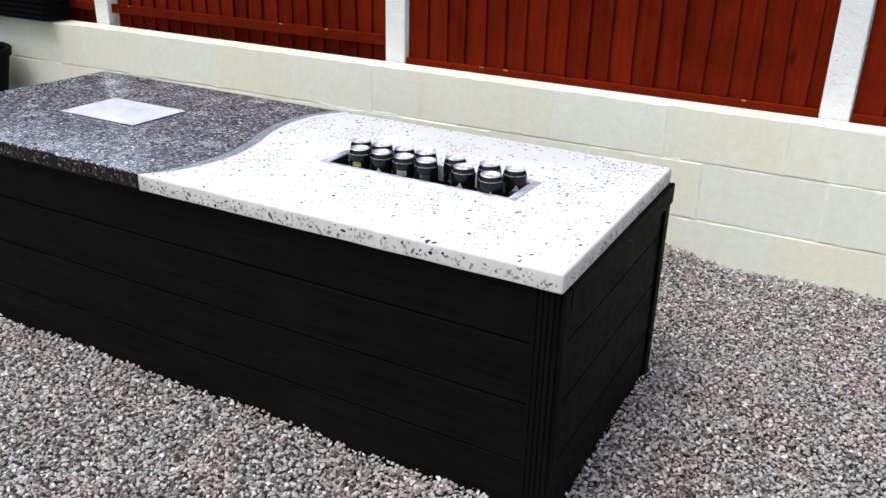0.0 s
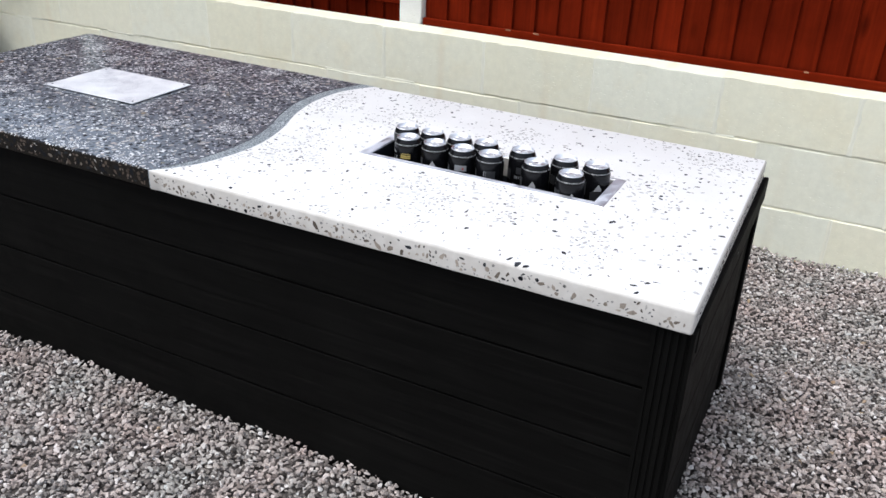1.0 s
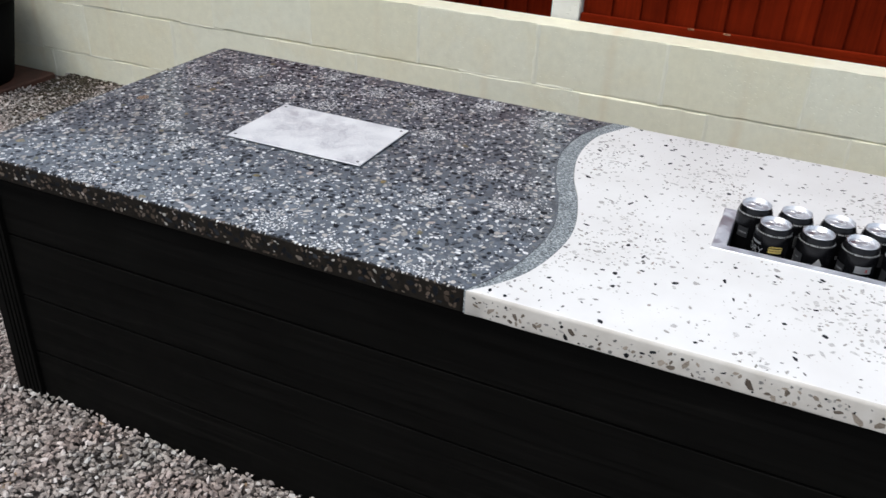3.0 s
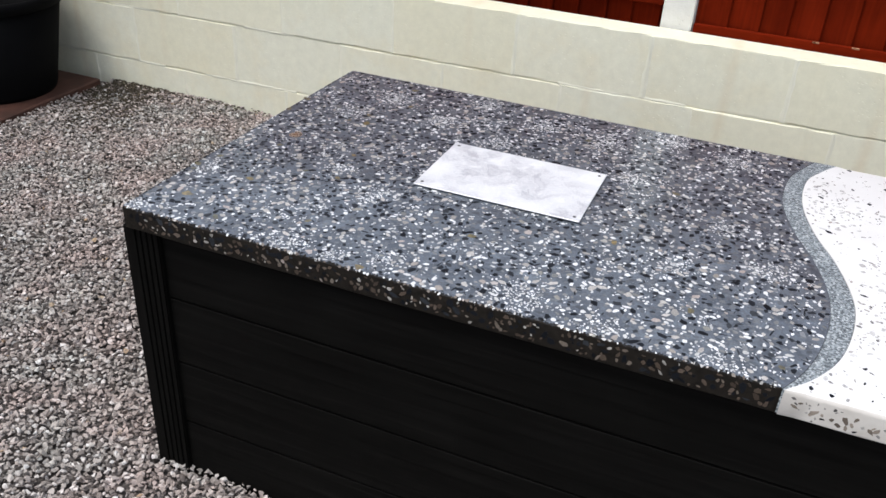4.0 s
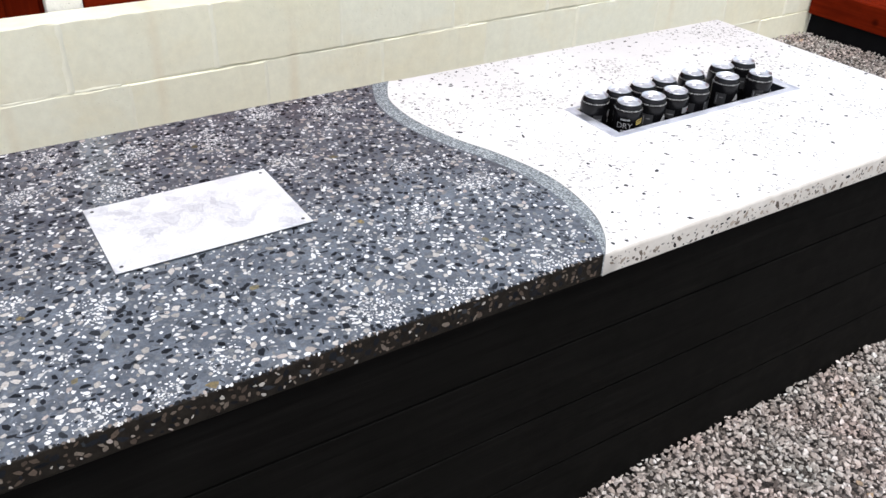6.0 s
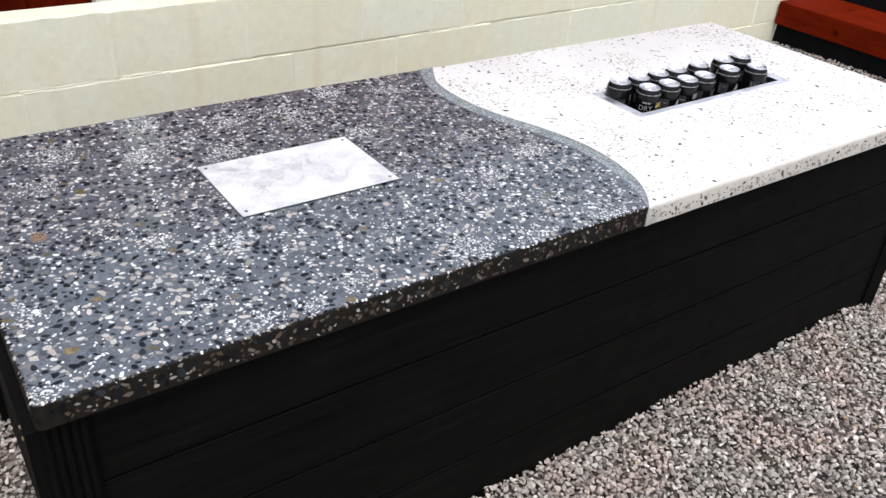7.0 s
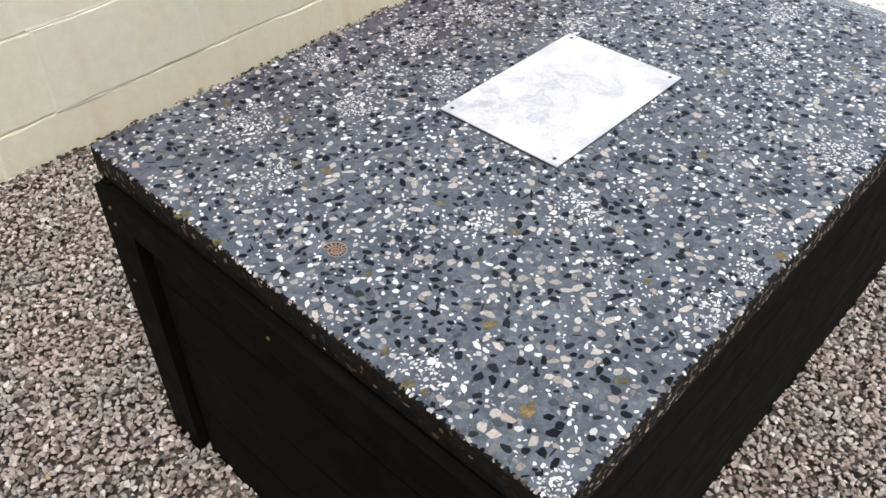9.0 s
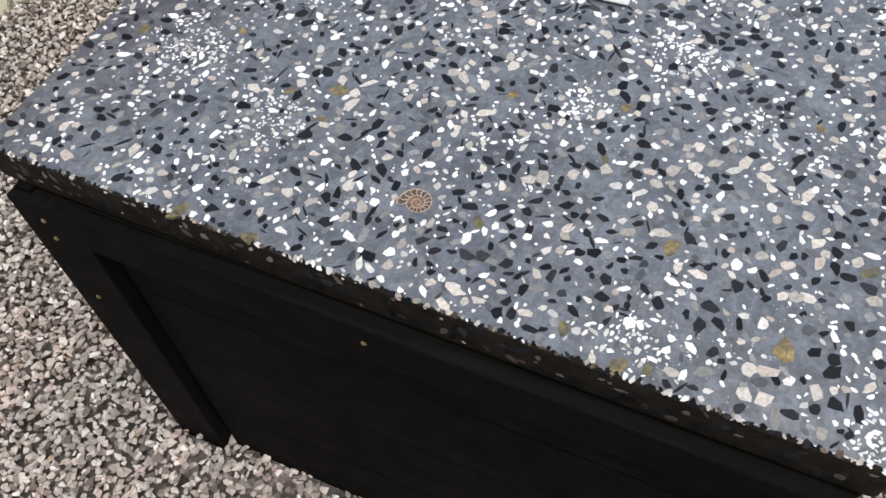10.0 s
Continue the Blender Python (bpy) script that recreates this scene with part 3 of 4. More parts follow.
def slab(outline, z0, z1, r, hole=None, wobble=0.0, ragged=0.0, wave=None):
    bm = bmesh.new()
    rings = []
    bites = [(max(0.0, noise.noise((x * 90, y * 90, 2.2)) + 0.2) + 0.5 * max(0.0, noise.noise((x * 260, y * 260, 5.1)))) * ragged for x, y in outline] if ragged else [0.0] * len(outline)
    soft_ = [0.08 if wave and abs(x - edge_at(wave, min(0.879, max(0.001, y)))) < 0.0025 and -0.001 < y < 0.9 else 1.0 for x, y in outline]
    bites = [b * (k > 0.5 and not (wave and abs(x - edge_at(wave, min(0.879, max(0.001, y)))) < 0.02)) for b, k, (x, y) in zip(bites, soft_, outline)]
    for d, z in ((0.002, z0), (0, z0 + 0.002), (0, z1 - r), (0.13 * r, z1 - 0.5 * r), (0.5 * r, z1 - 0.13 * r), (r, z1)):
        share = d / r if z > z0 + 0.003 else 0.0
        line = [(x + (p - x) * bite * share / 0.01, y + (q - y) * bite * share / 0.01) for (x, y), (p, q), bite in zip(inset(outline, d), inset(outline, 0.01), bites)]
        line = [(x + (p - x) * k, y + (q - y) * k) for (x, y), (p, q), k in zip(outline, line, soft_)]
        rings.append([bm.verts.new((x, y, z + (noise.noise((x * 9, y * 9, 3.1)) * wobble if z == z0 else 0))) for x, y in line])
    n = len(outline)
    for a, b in zip(rings, rings[1:]):
        for i in range(n):
            j = (i + 1) % n
            bm.faces.new((a[i], a[j], b[j], b[i]))
    loops = [[], []]
    if hole:
        x0, x1, y0, y1 = hole
        for k, z in enumerate((z0, z1)):
            loops[k] = [bm.verts.new(c) for c in ((x0, y0, z), (x1, y0, z), (x1, y1, z), (x0, y1, z))]
        for i in range(4):
            j = (i + 1) % 4
            bm.faces.new((loops[0][i], loops[1][i], loops[1][j], loops[0][j]))
    for ring, inner in ((rings[0], loops[0]), (rings[-1], loops[1])):
        edges = []
        for lp in (ring, inner):
            for i in range(len(lp)):
                e = bm.edges.get((lp[i], lp[(i + 1) % len(lp)])) or bm.edges.new((lp[i], lp[(i + 1) % len(lp)]))
                edges.append(e)
        bmesh.ops.triangle_fill(bm, edges=edges, use_beauty=True)
    return bm


RIM = (1.509, 2.127, 0.347, 0.528)
worktop = tagged(empty("worktop", 1.2, 0.44, LOW), "polished terrazzo worktop, half dark grey and half white", "worktop")
winv = Matrix.Translation((-1.2, -0.44, -LOW))


def top_part(name, bm, material, label):
    p = part(name, bm, material, worktop, label, smooth="edges")
    p.matrix_parent_inverse = winv
    return p


dark_line = rounded([(LEFT_B, BACK_L, True), (0, 0, True)] + [(x - 0.0003, y, False) for x, y in EDGE_DARK], 0.012)
white_line = rounded([(x + 0.0002, y, False) for x, y in EDGE_WHITE[::-1]] + [(L, 0, True), (L - 0.006, BACK_R, True)], 0.008)
band_line = list(EDGE_DARK) + list(EDGE_WHITE[::-1])[0:]
band_line = [(x, y) for x, y in EDGE_WHITE] + [(x, y) for x, y in EDGE_DARK[::-1]]
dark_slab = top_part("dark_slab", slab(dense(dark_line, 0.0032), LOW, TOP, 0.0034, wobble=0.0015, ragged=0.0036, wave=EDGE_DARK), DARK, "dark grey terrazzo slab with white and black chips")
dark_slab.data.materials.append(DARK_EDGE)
# Faces off the level take the browner colour with shade in it.
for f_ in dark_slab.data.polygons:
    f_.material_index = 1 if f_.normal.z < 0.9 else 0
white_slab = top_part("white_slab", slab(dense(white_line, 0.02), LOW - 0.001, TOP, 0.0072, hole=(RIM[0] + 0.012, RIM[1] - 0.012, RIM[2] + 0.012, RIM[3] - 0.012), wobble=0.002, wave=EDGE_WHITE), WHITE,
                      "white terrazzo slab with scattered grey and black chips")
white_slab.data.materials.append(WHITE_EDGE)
# Upright and rounded faces get the beige that includes their shading.
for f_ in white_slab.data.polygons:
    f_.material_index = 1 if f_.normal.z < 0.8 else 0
grit_band = top_part("grit_band", slab(band_line, LOW, TOP - 0.0003, 0.0004), BAND, "wavy band of fine blue-grey grit")


def chip_ring(r, size, stretch):
    """The outline of an angular chip about the origin."""
    n = r.randint(5, 8)
    turn, a0 = r.uniform(0, 6.283), r.uniform(0, 6.283)
    c, s = math.cos(turn), math.sin(turn)
    ring = []
    for i in range(n):
        a = a0 + 6.283 * (i + r.uniform(-0.36, 0.36)) / n
        d = size * r.uniform(0.66, 1.16)
        u, v = d * math.cos(a) * stretch, d * math.sin(a) / stretch
        ring.append((u * c - v * s, u * s + v * c))
    return ring


class Scatter:
    """Keeps chips from lying on one another."""

    def __init__(self, cell=0.008):
        self.cell, self.grid = cell, {}

    def free(self, u, v, rad):
        ci, cj = int(u / self.cell), int(v / self.cell)
        for i in range(ci - 3, ci + 4):
            for j in range(cj - 3, cj + 4):
                for a, b, q in self.grid.get((i, j), ()):
                    if (a - u) ** 2 + (b - v) ** 2 < (0.82 * (q + rad)) ** 2:
                        return False
        self.grid.setdefault((ci, cj), []).append((u, v, rad))
        return True


def chip_mesh(name, chips, place, material):
    """One mesh of chips set into a face; place(u, v, h) gives a point h above the face."""
    verts, loops, starts = [], [], []
    for u, v, ring in chips:
        k, b = len(ring), len(verts)
        h = 0.00016 + 0.00022 * ((u * 791.9 + v * 1047.3) % 1.0)
        verts += [place(u + p, v + q, h) for p, q in ring]
        verts += [place(u + p * 1.04, v + q * 1.04, -0.002) for p, q in ring]
        starts.append(len(loops))
        loops += range(b, b + k)
        for i in range(k):
            j = (i + 1) % k
            starts.append(len(loops))
            loops += (b + j, b + i, b + k + i, b + k + j)
    return raw_mesh(name, verts, loops, starts, material)


def on_top(u, v, h):
    return (u, v, TOP + h)


def on_front(u, v, h):
    return (u, -h, v)


def on_left(u, v, h):
    return (LEFT_B / BACK_L * u - h, u, v)


def on_right(u, v, h):
    return (L - 0.006 / BACK_R * u + h, u, v)


def in_dark(u, v, rad):
    return 0.0038 + 0.0125 * v + rad < u < edge_at(EDGE_DARK, v) - rad - 0.002 and 0.0032 + rad < v < 0.890 - 0.0108 * u - rad


def in_white(u, v, rad):
    if RIM[0] - rad < u < RIM[1] + rad and RIM[2] - rad < v < RIM[3] + rad:
        return False
    return edge_at(EDGE_WHITE, v) + rad + 0.003 < u < L - 0.010 - rad and 0.007 + rad < v < 0.888 - 0.0108 * u - rad


PLATE_BOX = (0.441, 0.784, 0.337, 0.568)
rd = random.Random(21)
used = Scatter()
fossil_at = (0.106, 0.439)
used.free(*fossil_at, 0.021)
pebbles = [(0.075, 0.098, 0.0125), (0.222, 0.835, 0.009), (0.213, 0.578, 0.0095), (0.014, 0.646, 0.0095), (0.013, 0.566, 0.0095), (0.142, 0.207, 0.0095), (0.013, 0.218, 0.0095),
           (0.018, 0.194, 0.006), (0.177, 0.046, 0.009), (0.107, 0.378, 0.008), (0.271, 0.407, 0.006), (0.293, 0.294, 0.0075), (0.259, 0.726, 0.0065), (0.195, 0.627, 0.006), (0.170, 0.577, 0.006),
           (0.221, 0.293, 0.0055), (0.029, 0.268, 0.007), (0.488, 0.013, 0.009), (0.332, 0.112, 0.007), (0.62, 0.20, 0.008), (0.86, 0.30, 0.008), (0.93, 0.56, 0.008), (1.02, 0.14, 0.008), (0.70, 0.74, 0.008), (1.165, 0.052, 0.006)]
for p in pebbles:
    used.free(*p)


def fill(count, lo, hi, box_, inside, scatter, r, bias=None, stretch=(1.0, 1.5)):
    got, tries = [], 0
    while len(got) < count and tries < count * 9:
        tries += 1
        u, v = r.uniform(box_[0], box_[1]), r.uniform(box_[2], box_[3])
        rad = lo + (hi - lo) * r.random() ** 1.45
        if not inside(u, v, rad * 0.9):
            continue
        if bias and r.random() > bias(u, v):
            continue
        if scatter.free(u, v, rad):
            got.append((u, v, chip_ring(r, rad, r.uniform(*stretch))))
    return got


# where handfuls of white grit lie: centre and radius
HANDFULS = [(0.153, 0.625, 0.042), (0.040, 0.220, 0.034), (0.022, 0.024, 0.030), (0.347, 0.034, 0.035), (0.430, 0.022, 0.028), (0.750, 0.048, 0.050), (1.075, 0.018, 0.035), (1.140, 0.322, 0.050),
            (0.745, 0.745, 0.050), (0.824, 0.590, 0.035), (1.034, 0.780, 0.045), (1.050, 0.456, 0.035), (0.588, 0.774, 0.045), (0.426, 0.835, 0.035), (0.275, 0.335, 0.030), (0.889, 0.835, 0.040),
            (0.361, 0.680, 0.035), (0.528, 0.625, 0.035), (0.215, 0.775, 0.045), (0.977, 0.264, 0.035), (0.897, 0.020, 0.035), (0.517, 0.050, 0.030), (0.390, 0.260, 0.035)]


def clusters(u, v):
    near_ = max(math.exp(-((u - a) ** 2 + (v - b) ** 2) / (c * c)) for a, b, c in HANDFULS)
    return 0.05 + 1.3 * near_ ** 1.4 + 0.55 * max(0, noise.noise((u * 9, v * 9, 7.7)) - 0.1)


def off_plate(inside):
    return lambda u, v, rad: inside(u, v, rad) and not (PLATE_BOX[0] < u < PLATE_BOX[1] and PLATE_BOX[2] < v < PLATE_BOX[3])


dk = off_plate(in_dark)
area = (0, 1.25, 0, 0.9)
near = lambda u, v, rad: dk(u, v, rad) and u < 0.42 and v < 0.60
handful = fill(1750, 0.0018, 0.0044, area, dk, used, rd, lambda u, v: clusters(u, v) - 0.35, (1.0, 1.4))
big_black = fill(190, 0.0036, 0.0076, (0, 0.42, 0, 0.60), near, used, rd, stretch=(1.05, 1.6))
big_buff = fill(75, 0.0042, 0.0078, (0, 0.42, 0, 0.60), near, used, rd)
black = fill(1150, 0.0034, 0.0080, area, dk, used, rd, stretch=(1.05, 1.38))
buff = fill(650, 0.0034, 0.0085, area, dk, used, rd, stretch=(1.0, 1.4))
slate = fill(1250, 0.003, 0.0072, area, dk, used, rd, stretch=(1.0, 1.6))
white = fill(2500, 0.0020, 0.0061, area, dk, used, rd, stretch=(1.0, 1.5))
sliver = fill(520, 0.0024, 0.0052, area, dk, used, rd, stretch=(1.9, 2.7))
tiny = fill(5200, 0.0011, 0.0027, area, dk, used, rd, clusters, (1.0, 1.7))


def chips_part(name, chips, place, material, slab_part, label):
    p = new(name, chip_mesh(name, chips, place, material))
    p.parent = slab_part
    p.matrix_parent_inverse = Matrix.Identity(4)
    tagged(p, label, kind="stuff")


chips_part("black_chip_mix", black, on_top, CH_BLACK, dark_slab, "black stone chips set in the terrazzo")
chips_part("buff_chip_mix", buff, on_top, CH_TAN, dark_slab, "buff and pinkish stone chips set in the terrazzo")
chips_part("black_sliver_mix", sliver, on_top, CH_BLACK, dark_slab, "thin black stone slivers set in the terrazzo")
chips_part("white_chip_mix", white + handful, on_top, CH_WHITE, dark_slab, "white marble chips set in the terrazzo")
chips_part("slate_chip_mix", slate, on_top, CH_SLATE, dark_slab, "slate grey stone chips set in the terrazzo")
chips_part("white_grit", tiny, on_top, CH_WHITE, dark_slab, "fine white marble grit set in the terrazzo")

rw = random.Random(8)
used_w = Scatter()
areaw = (1.17, L, 0, D)
w_known = [(1.393, 0.016, 0.006), (2.069, 0.0085, 0.0085), (2.087, 0.0075, 0.006), (2.06, 0.233, 0.0055), (2.38, 0.335, 0.006), (2.223, 0.465, 0.0055), (1.716, 0.142, 0.006), (2.30, 0.06, 0.0055), (2.355, 0.20, 0.005)]
for u, v, rad in w_known:
    used_w.free(u, v, rad)


def drifts(u, v):
    """Chips gather in drifts, with clear ground between."""
    return 0.06 + 2.0 * max(0, noise.noise((u * 7, v * 7, 1.7)) - 0.02)


w_dark = [(u, v, chip_ring(rw, rad, 1.2)) for u, v, rad in w_known]
w_dark += fill(195, 0.0019, 0.0060, areaw, in_white, used_w, rw, stretch=(1.05, 1.7))
w_buff = fill(520, 0.0011, 0.0042, areaw, in_white, used_w, rw, drifts, stretch=(1.0, 1.6))
w_pale = fill(750, 0.0018, 0.0066, areaw, in_white, used_w, rw, drifts, stretch=(1.0, 1.6))
w_grey = fill(820, 0.0010, 0.0044, areaw, in_white, used_w, rw, lambda u, v: 0.15 + drifts(u, v), (1.0, 1.7))
chips_part("pale_chip_mix", w_pale, on_top, CH_PALE, white_slab, "pale grey translucent chips set in the white terrazzo")
chips_part("black_chip_mix", w_dark, on_top, CH_BLACK, white_slab, "black stone chips set in the white terrazzo")
chips_part("buff_chip_mix", w_buff, on_top, CH_TAN, white_slab, "buff stone chips set in the white terrazzo")
chips_part("grey_chip_mix", w_grey, on_top, CH_GREY, white_slab, "grey and buff stone chips set in the white terrazzo")

re = random.Random(31)
for inside, box_, place, host, sets in (
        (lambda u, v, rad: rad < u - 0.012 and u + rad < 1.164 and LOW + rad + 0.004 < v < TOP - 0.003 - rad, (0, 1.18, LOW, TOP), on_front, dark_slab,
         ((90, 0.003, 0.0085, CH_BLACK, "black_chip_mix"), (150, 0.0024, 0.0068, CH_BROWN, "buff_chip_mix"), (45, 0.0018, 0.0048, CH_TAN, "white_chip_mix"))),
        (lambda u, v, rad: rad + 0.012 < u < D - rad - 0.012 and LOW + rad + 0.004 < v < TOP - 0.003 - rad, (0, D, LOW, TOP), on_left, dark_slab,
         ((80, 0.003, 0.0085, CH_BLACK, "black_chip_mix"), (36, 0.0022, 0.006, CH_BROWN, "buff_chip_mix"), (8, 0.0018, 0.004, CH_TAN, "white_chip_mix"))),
        (lambda u, v, rad: 1.183 + rad < u < L - 0.009 - rad and LOW + rad + 0.002 < v < TOP - (0.015 if rad > 0.0045 else 0.008) - rad, (1.18, L, LOW, TOP), on_front, white_slab,
         ((82, 0.003, 0.0085, CH_EDGE, "grey_chip_mix"), (34, 0.002, 0.006, CH_BLACK, "black_chip_mix"), (130, 0.0014, 0.0038, CH_GREY, "grey_grit"))),
        (lambda u, v, rad: rad + 0.014 < u < D - rad - 0.014 and LOW + rad + 0.002 < v < TOP - 0.008 - rad, (0, D, LOW, TOP), on_right, white_slab,
         ((50, 0.003, 0.008, CH_EDGE, "grey_chip_mix"), (8, 0.0025, 0.006, CH_BLACK, "black_chip_mix"), (150, 0.0016, 0.004, CH_GREY, "grey_grit")))):
    sc = Scatter()
    for count, lo, hi, mat, nm in sets:
        chips_part(nm, fill(count, lo, hi, box_, inside, sc, re, stretch=(1.0, 1.6)), place, mat, host, "stone chips showing in the edge of the slab")

# broken chips along the sharp top edges of the dark half
rj = random.Random(64)
for place, long_ in ((lambda u, v, h: (u, 0.0016 - 0.7 * v - 0.7 * h, TOP - 0.0010 - 0.7 * v + 0.7 * h), 1.16),
                     (lambda u, v, h: (0.0016 + LEFT_B / BACK_L * u - 0.7 * v - 0.7 * h, u, TOP - 0.0010 - 0.7 * v + 0.7 * h), 0.88)):
    sets = {CH_WHITE: [], CH_BLACK: [], CH_TAN: [], CH_BROWN: [], DARK_EDGE: []}
    u = 0.012
    while u < long_:
        rad = rj.uniform(0.0012, 0.0036)
        sets[rj.choice((CH_WHITE, CH_BLACK, CH_BLACK, CH_BLACK, CH_TAN, CH_BROWN, DARK_EDGE))].append((u, rj.uniform(-0.0020, 0.0004), chip_ring(rj, rad, rj.uniform(1.0, 1.4))))
        u += rad * rj.uniform(0.9, 2.4)
    for mat, chips in sets.items():
        chips_part("edge_chip_mix", chips, place, mat, dark_slab, "broken stone chips along the slab's top edge")

# single stones in the corner that is seen from nearest
for chips, mat, nm in ((big_black, CH_BLACK1, "black_chip"), (big_buff, CH_TAN1, "buff_chip")):
    for u, v, ring in chips:
        c = new(nm, chip_mesh(nm, [(0, 0, ring)], lambda p, q, h: (p, q, h), mat))
        c.location = (u, v, TOP)
        c.parent = dark_slab
for i, (u, v, size) in enumerate(pebbles):
    r = random.Random(i + 90)
    c = new("amber_pebble", chip_mesh("amber_pebble", [(0, 0, [(a * 1.0, b * 1.0) for a, b in chip_ring(r, size, r.uniform(1.0, 1.35))])], lambda p, q, h: (p, q, h * 1.5), CH_GOLD))
    c.location = (u, v, TOP)
    c.parent = dark_slab

# coiled fossil: dark chambers, a tan inner whorl and pale ribs
def whorl(a, k=1.0):
    """A point of the coil, a radians in from its mouth."""
    r = 0.0192 * k * math.exp(-0.105 * a)
    return (r * math.cos(2.06 - a), r * math.sin(2.06 - a))


def flat_piece(outline, z0, z1):
    bm = bmesh.new()
    lo = [bm.verts.new((x, y, z0)) for x, y in outline]
    hi = [bm.verts.new((x, y, z1)) for x, y in outline]
    for i in range(len(lo)):
        j = (i + 1) % len(lo)
        bm.faces.new((lo[i], lo[j], hi[j], hi[i]))
    bmesh.ops.triangle_fill(bm, edges=[bm.edges.get((hi[i], hi[(i + 1) % len(hi)])) for i in range(len(hi))], use_beauty=True)
    return bm


def stroke(bm, points, w0, w1, z):
    """A raised line through points, tapering from width w0 to w1."""
    rows = []
    for i, (x, y) in enumerate(points):
        p, q = points[max(0, i - 1)], points[min(len(points) - 1, i + 1)]
        d = Vector((q[0] - p[0], q[1] - p[1])).normalized() * (w0 + (w1 - w0) * i / max(1, len(points) - 1)) / 2
        rows.append([bm.verts.new(c) for c in ((x - d.y, y + d.x, z), (x + d.y, y - d.x, z), (x + d.y, y - d.x, z - 0.0006), (x - d.y, y + d.x, z - 0.0006))])
    for p, q in zip(rows, rows[1:]):
        for k in range(4):
            bm.faces.new((p[k], p[(k + 1) % 4], q[(k + 1) % 4], q[k]))


fossil = new("fossil", to_mesh(flat_piece([whorl(k * 0.13) for k in range(49)], -0.001, 0.0004), "fossil", FOSSIL))
fossil.location = (*fossil_at, TOP)
fossil.parent = dark_slab
fossil["label"] = "brown coiled ammonite fossil set in the terrazzo"
part("inner_whorl", flat_piece([whorl(6.283 + k * 0.2) for k in range(32)], -0.001, 0.0007), FOSSIL_INNER, fossil)
bm = bmesh.new()
stroke(bm, [whorl(k * 0.16) for k in range(112)], 0.0008, 0.0004, 0.0010)
for k in range(15):
    a = 0.12 + k * 0.40
    stroke(bm, [whorl(a - 0.16 * math.sin(3.14 * t), 1 - t * 0.46) for t in (0.0, 0.25, 0.5, 0.75, 1.0)], 0.0005, 0.0009, 0.0009)
part("rib", bm, FOSSIL_RIB, fossil)

# aluminium plate let on to the dark half
plate = empty("metal_plate", 0.6125, 0.4525, TOP)
part("sheet", boxed(-0.171, 0.171, -0.1155, 0.1155, 0.0028, 0.0058, bevel=0.0007), PLATE, plate)
for sx in (-1, 1):
    for sy in (-1, 1):
        bm = lathe([(0, 0.0002), (0.0024, 0.0006), (0.0042, 0.0010), (0.0044, 0.0002)], 16)
        s = part("screw", lathe([(0, 0.0001), (0.0016, 0.0001), (0.0030, 0.0006), (0.0034, 0.0003), (0.0034, -0.0012)], 16), HOLE, plate, "countersunk screw hole")
        s.location = (sx * 0.158, sy * 0.101, 0.0058)
        bm.free()
tagged(plate, "pale aluminium plate with cloudy film screwed to dark terrazzo", "metal plate")

# ---- cladding under the top ----
table = empty("bar_table", 1.2, 0.44, 0)
tinv = Matrix.Translation((-1.2, -0.44, 0))


def tpart(name, bm, mat, parent=None, label=""):
    p = part(name, bm, mat, parent or table, label)
    p.matrix_parent_inverse = tinv if parent is None else Matrix.Identity(4)
    return p


FRONT, BACK, LEFT, RIGHT = 0.012, 0.868, 0.004, 2.396
SEAMS = (-0.10, 0.137, 0.297, 0.456, LOW - 0.001)
tpart("carcass", boxed(LEFT + 0.035, RIGHT - 0.035, FRONT + 0.03, BACK - 0.03, -0.02, LOW - 0.13), SLEEPER)


def grooved(x0, x1, z0, z1, depth, grooves):
    """A ribbed upright board in the x-z plane, its face at y = 0."""
    bm = bmesh.new()
    step = (x1 - x0) / grooves
    prof = []
    for i in range(grooves):
        a = x0 + i * step
        prof += [(a, 0.0), (a + step * 0.62, 0.0), (a + step * 0.68, 0.0035), (a + step * 0.94, 0.0035)]
    prof += [(x1, 0.0), (x1, depth), (x0, depth)]
    lo = [bm.verts.new((x, y, z0)) for x, y in prof]
    hi = [bm.verts.new((x, y, z1)) for x, y in prof]
    n = len(prof)
    for i in range(n):
        j = (i + 1) % n
        bm.faces.new((lo[i], lo[j], hi[j], hi[i]))
    bm.faces.new(lo[::-1])
    bm.faces.new(hi)
    return bm


def turned(bm, m):
    bmesh.ops.transform(bm, matrix=m, verts=bm.verts)
    return bm


for z0, z1 in zip(SEAMS, SEAMS[1:]):
    tpart("front_board", boxed(LEFT + 0.066, RIGHT - 0.066, FRONT + 0.008, FRONT + 0.028, z0 + 0.0026, z1 - 0.0026, bevel=0.0006), CLAD_X)
    tpart("back_board", boxed(LEFT + 0.066, RIGHT - 0.066, BACK - 0.028, BACK - 0.008, z0 + 0.0026, z1 - 0.0026, bevel=0.0006), CLAD_X)
    for xa, xb in ((LEFT + 0.003, LEFT + 0.023), (RIGHT - 0.022, RIGHT - 0.002)):
        tpart("end_board", boxed(xa, xb, FRONT + 0.026, BACK - 0.095 if xa < 1 else BACK - 0.02, z0 + (0.0012 if xa < 1 else 0.0026), z1 - (0.0012 if xa < 1 else 0.0026), bevel=0.0006), CLAD_Y)
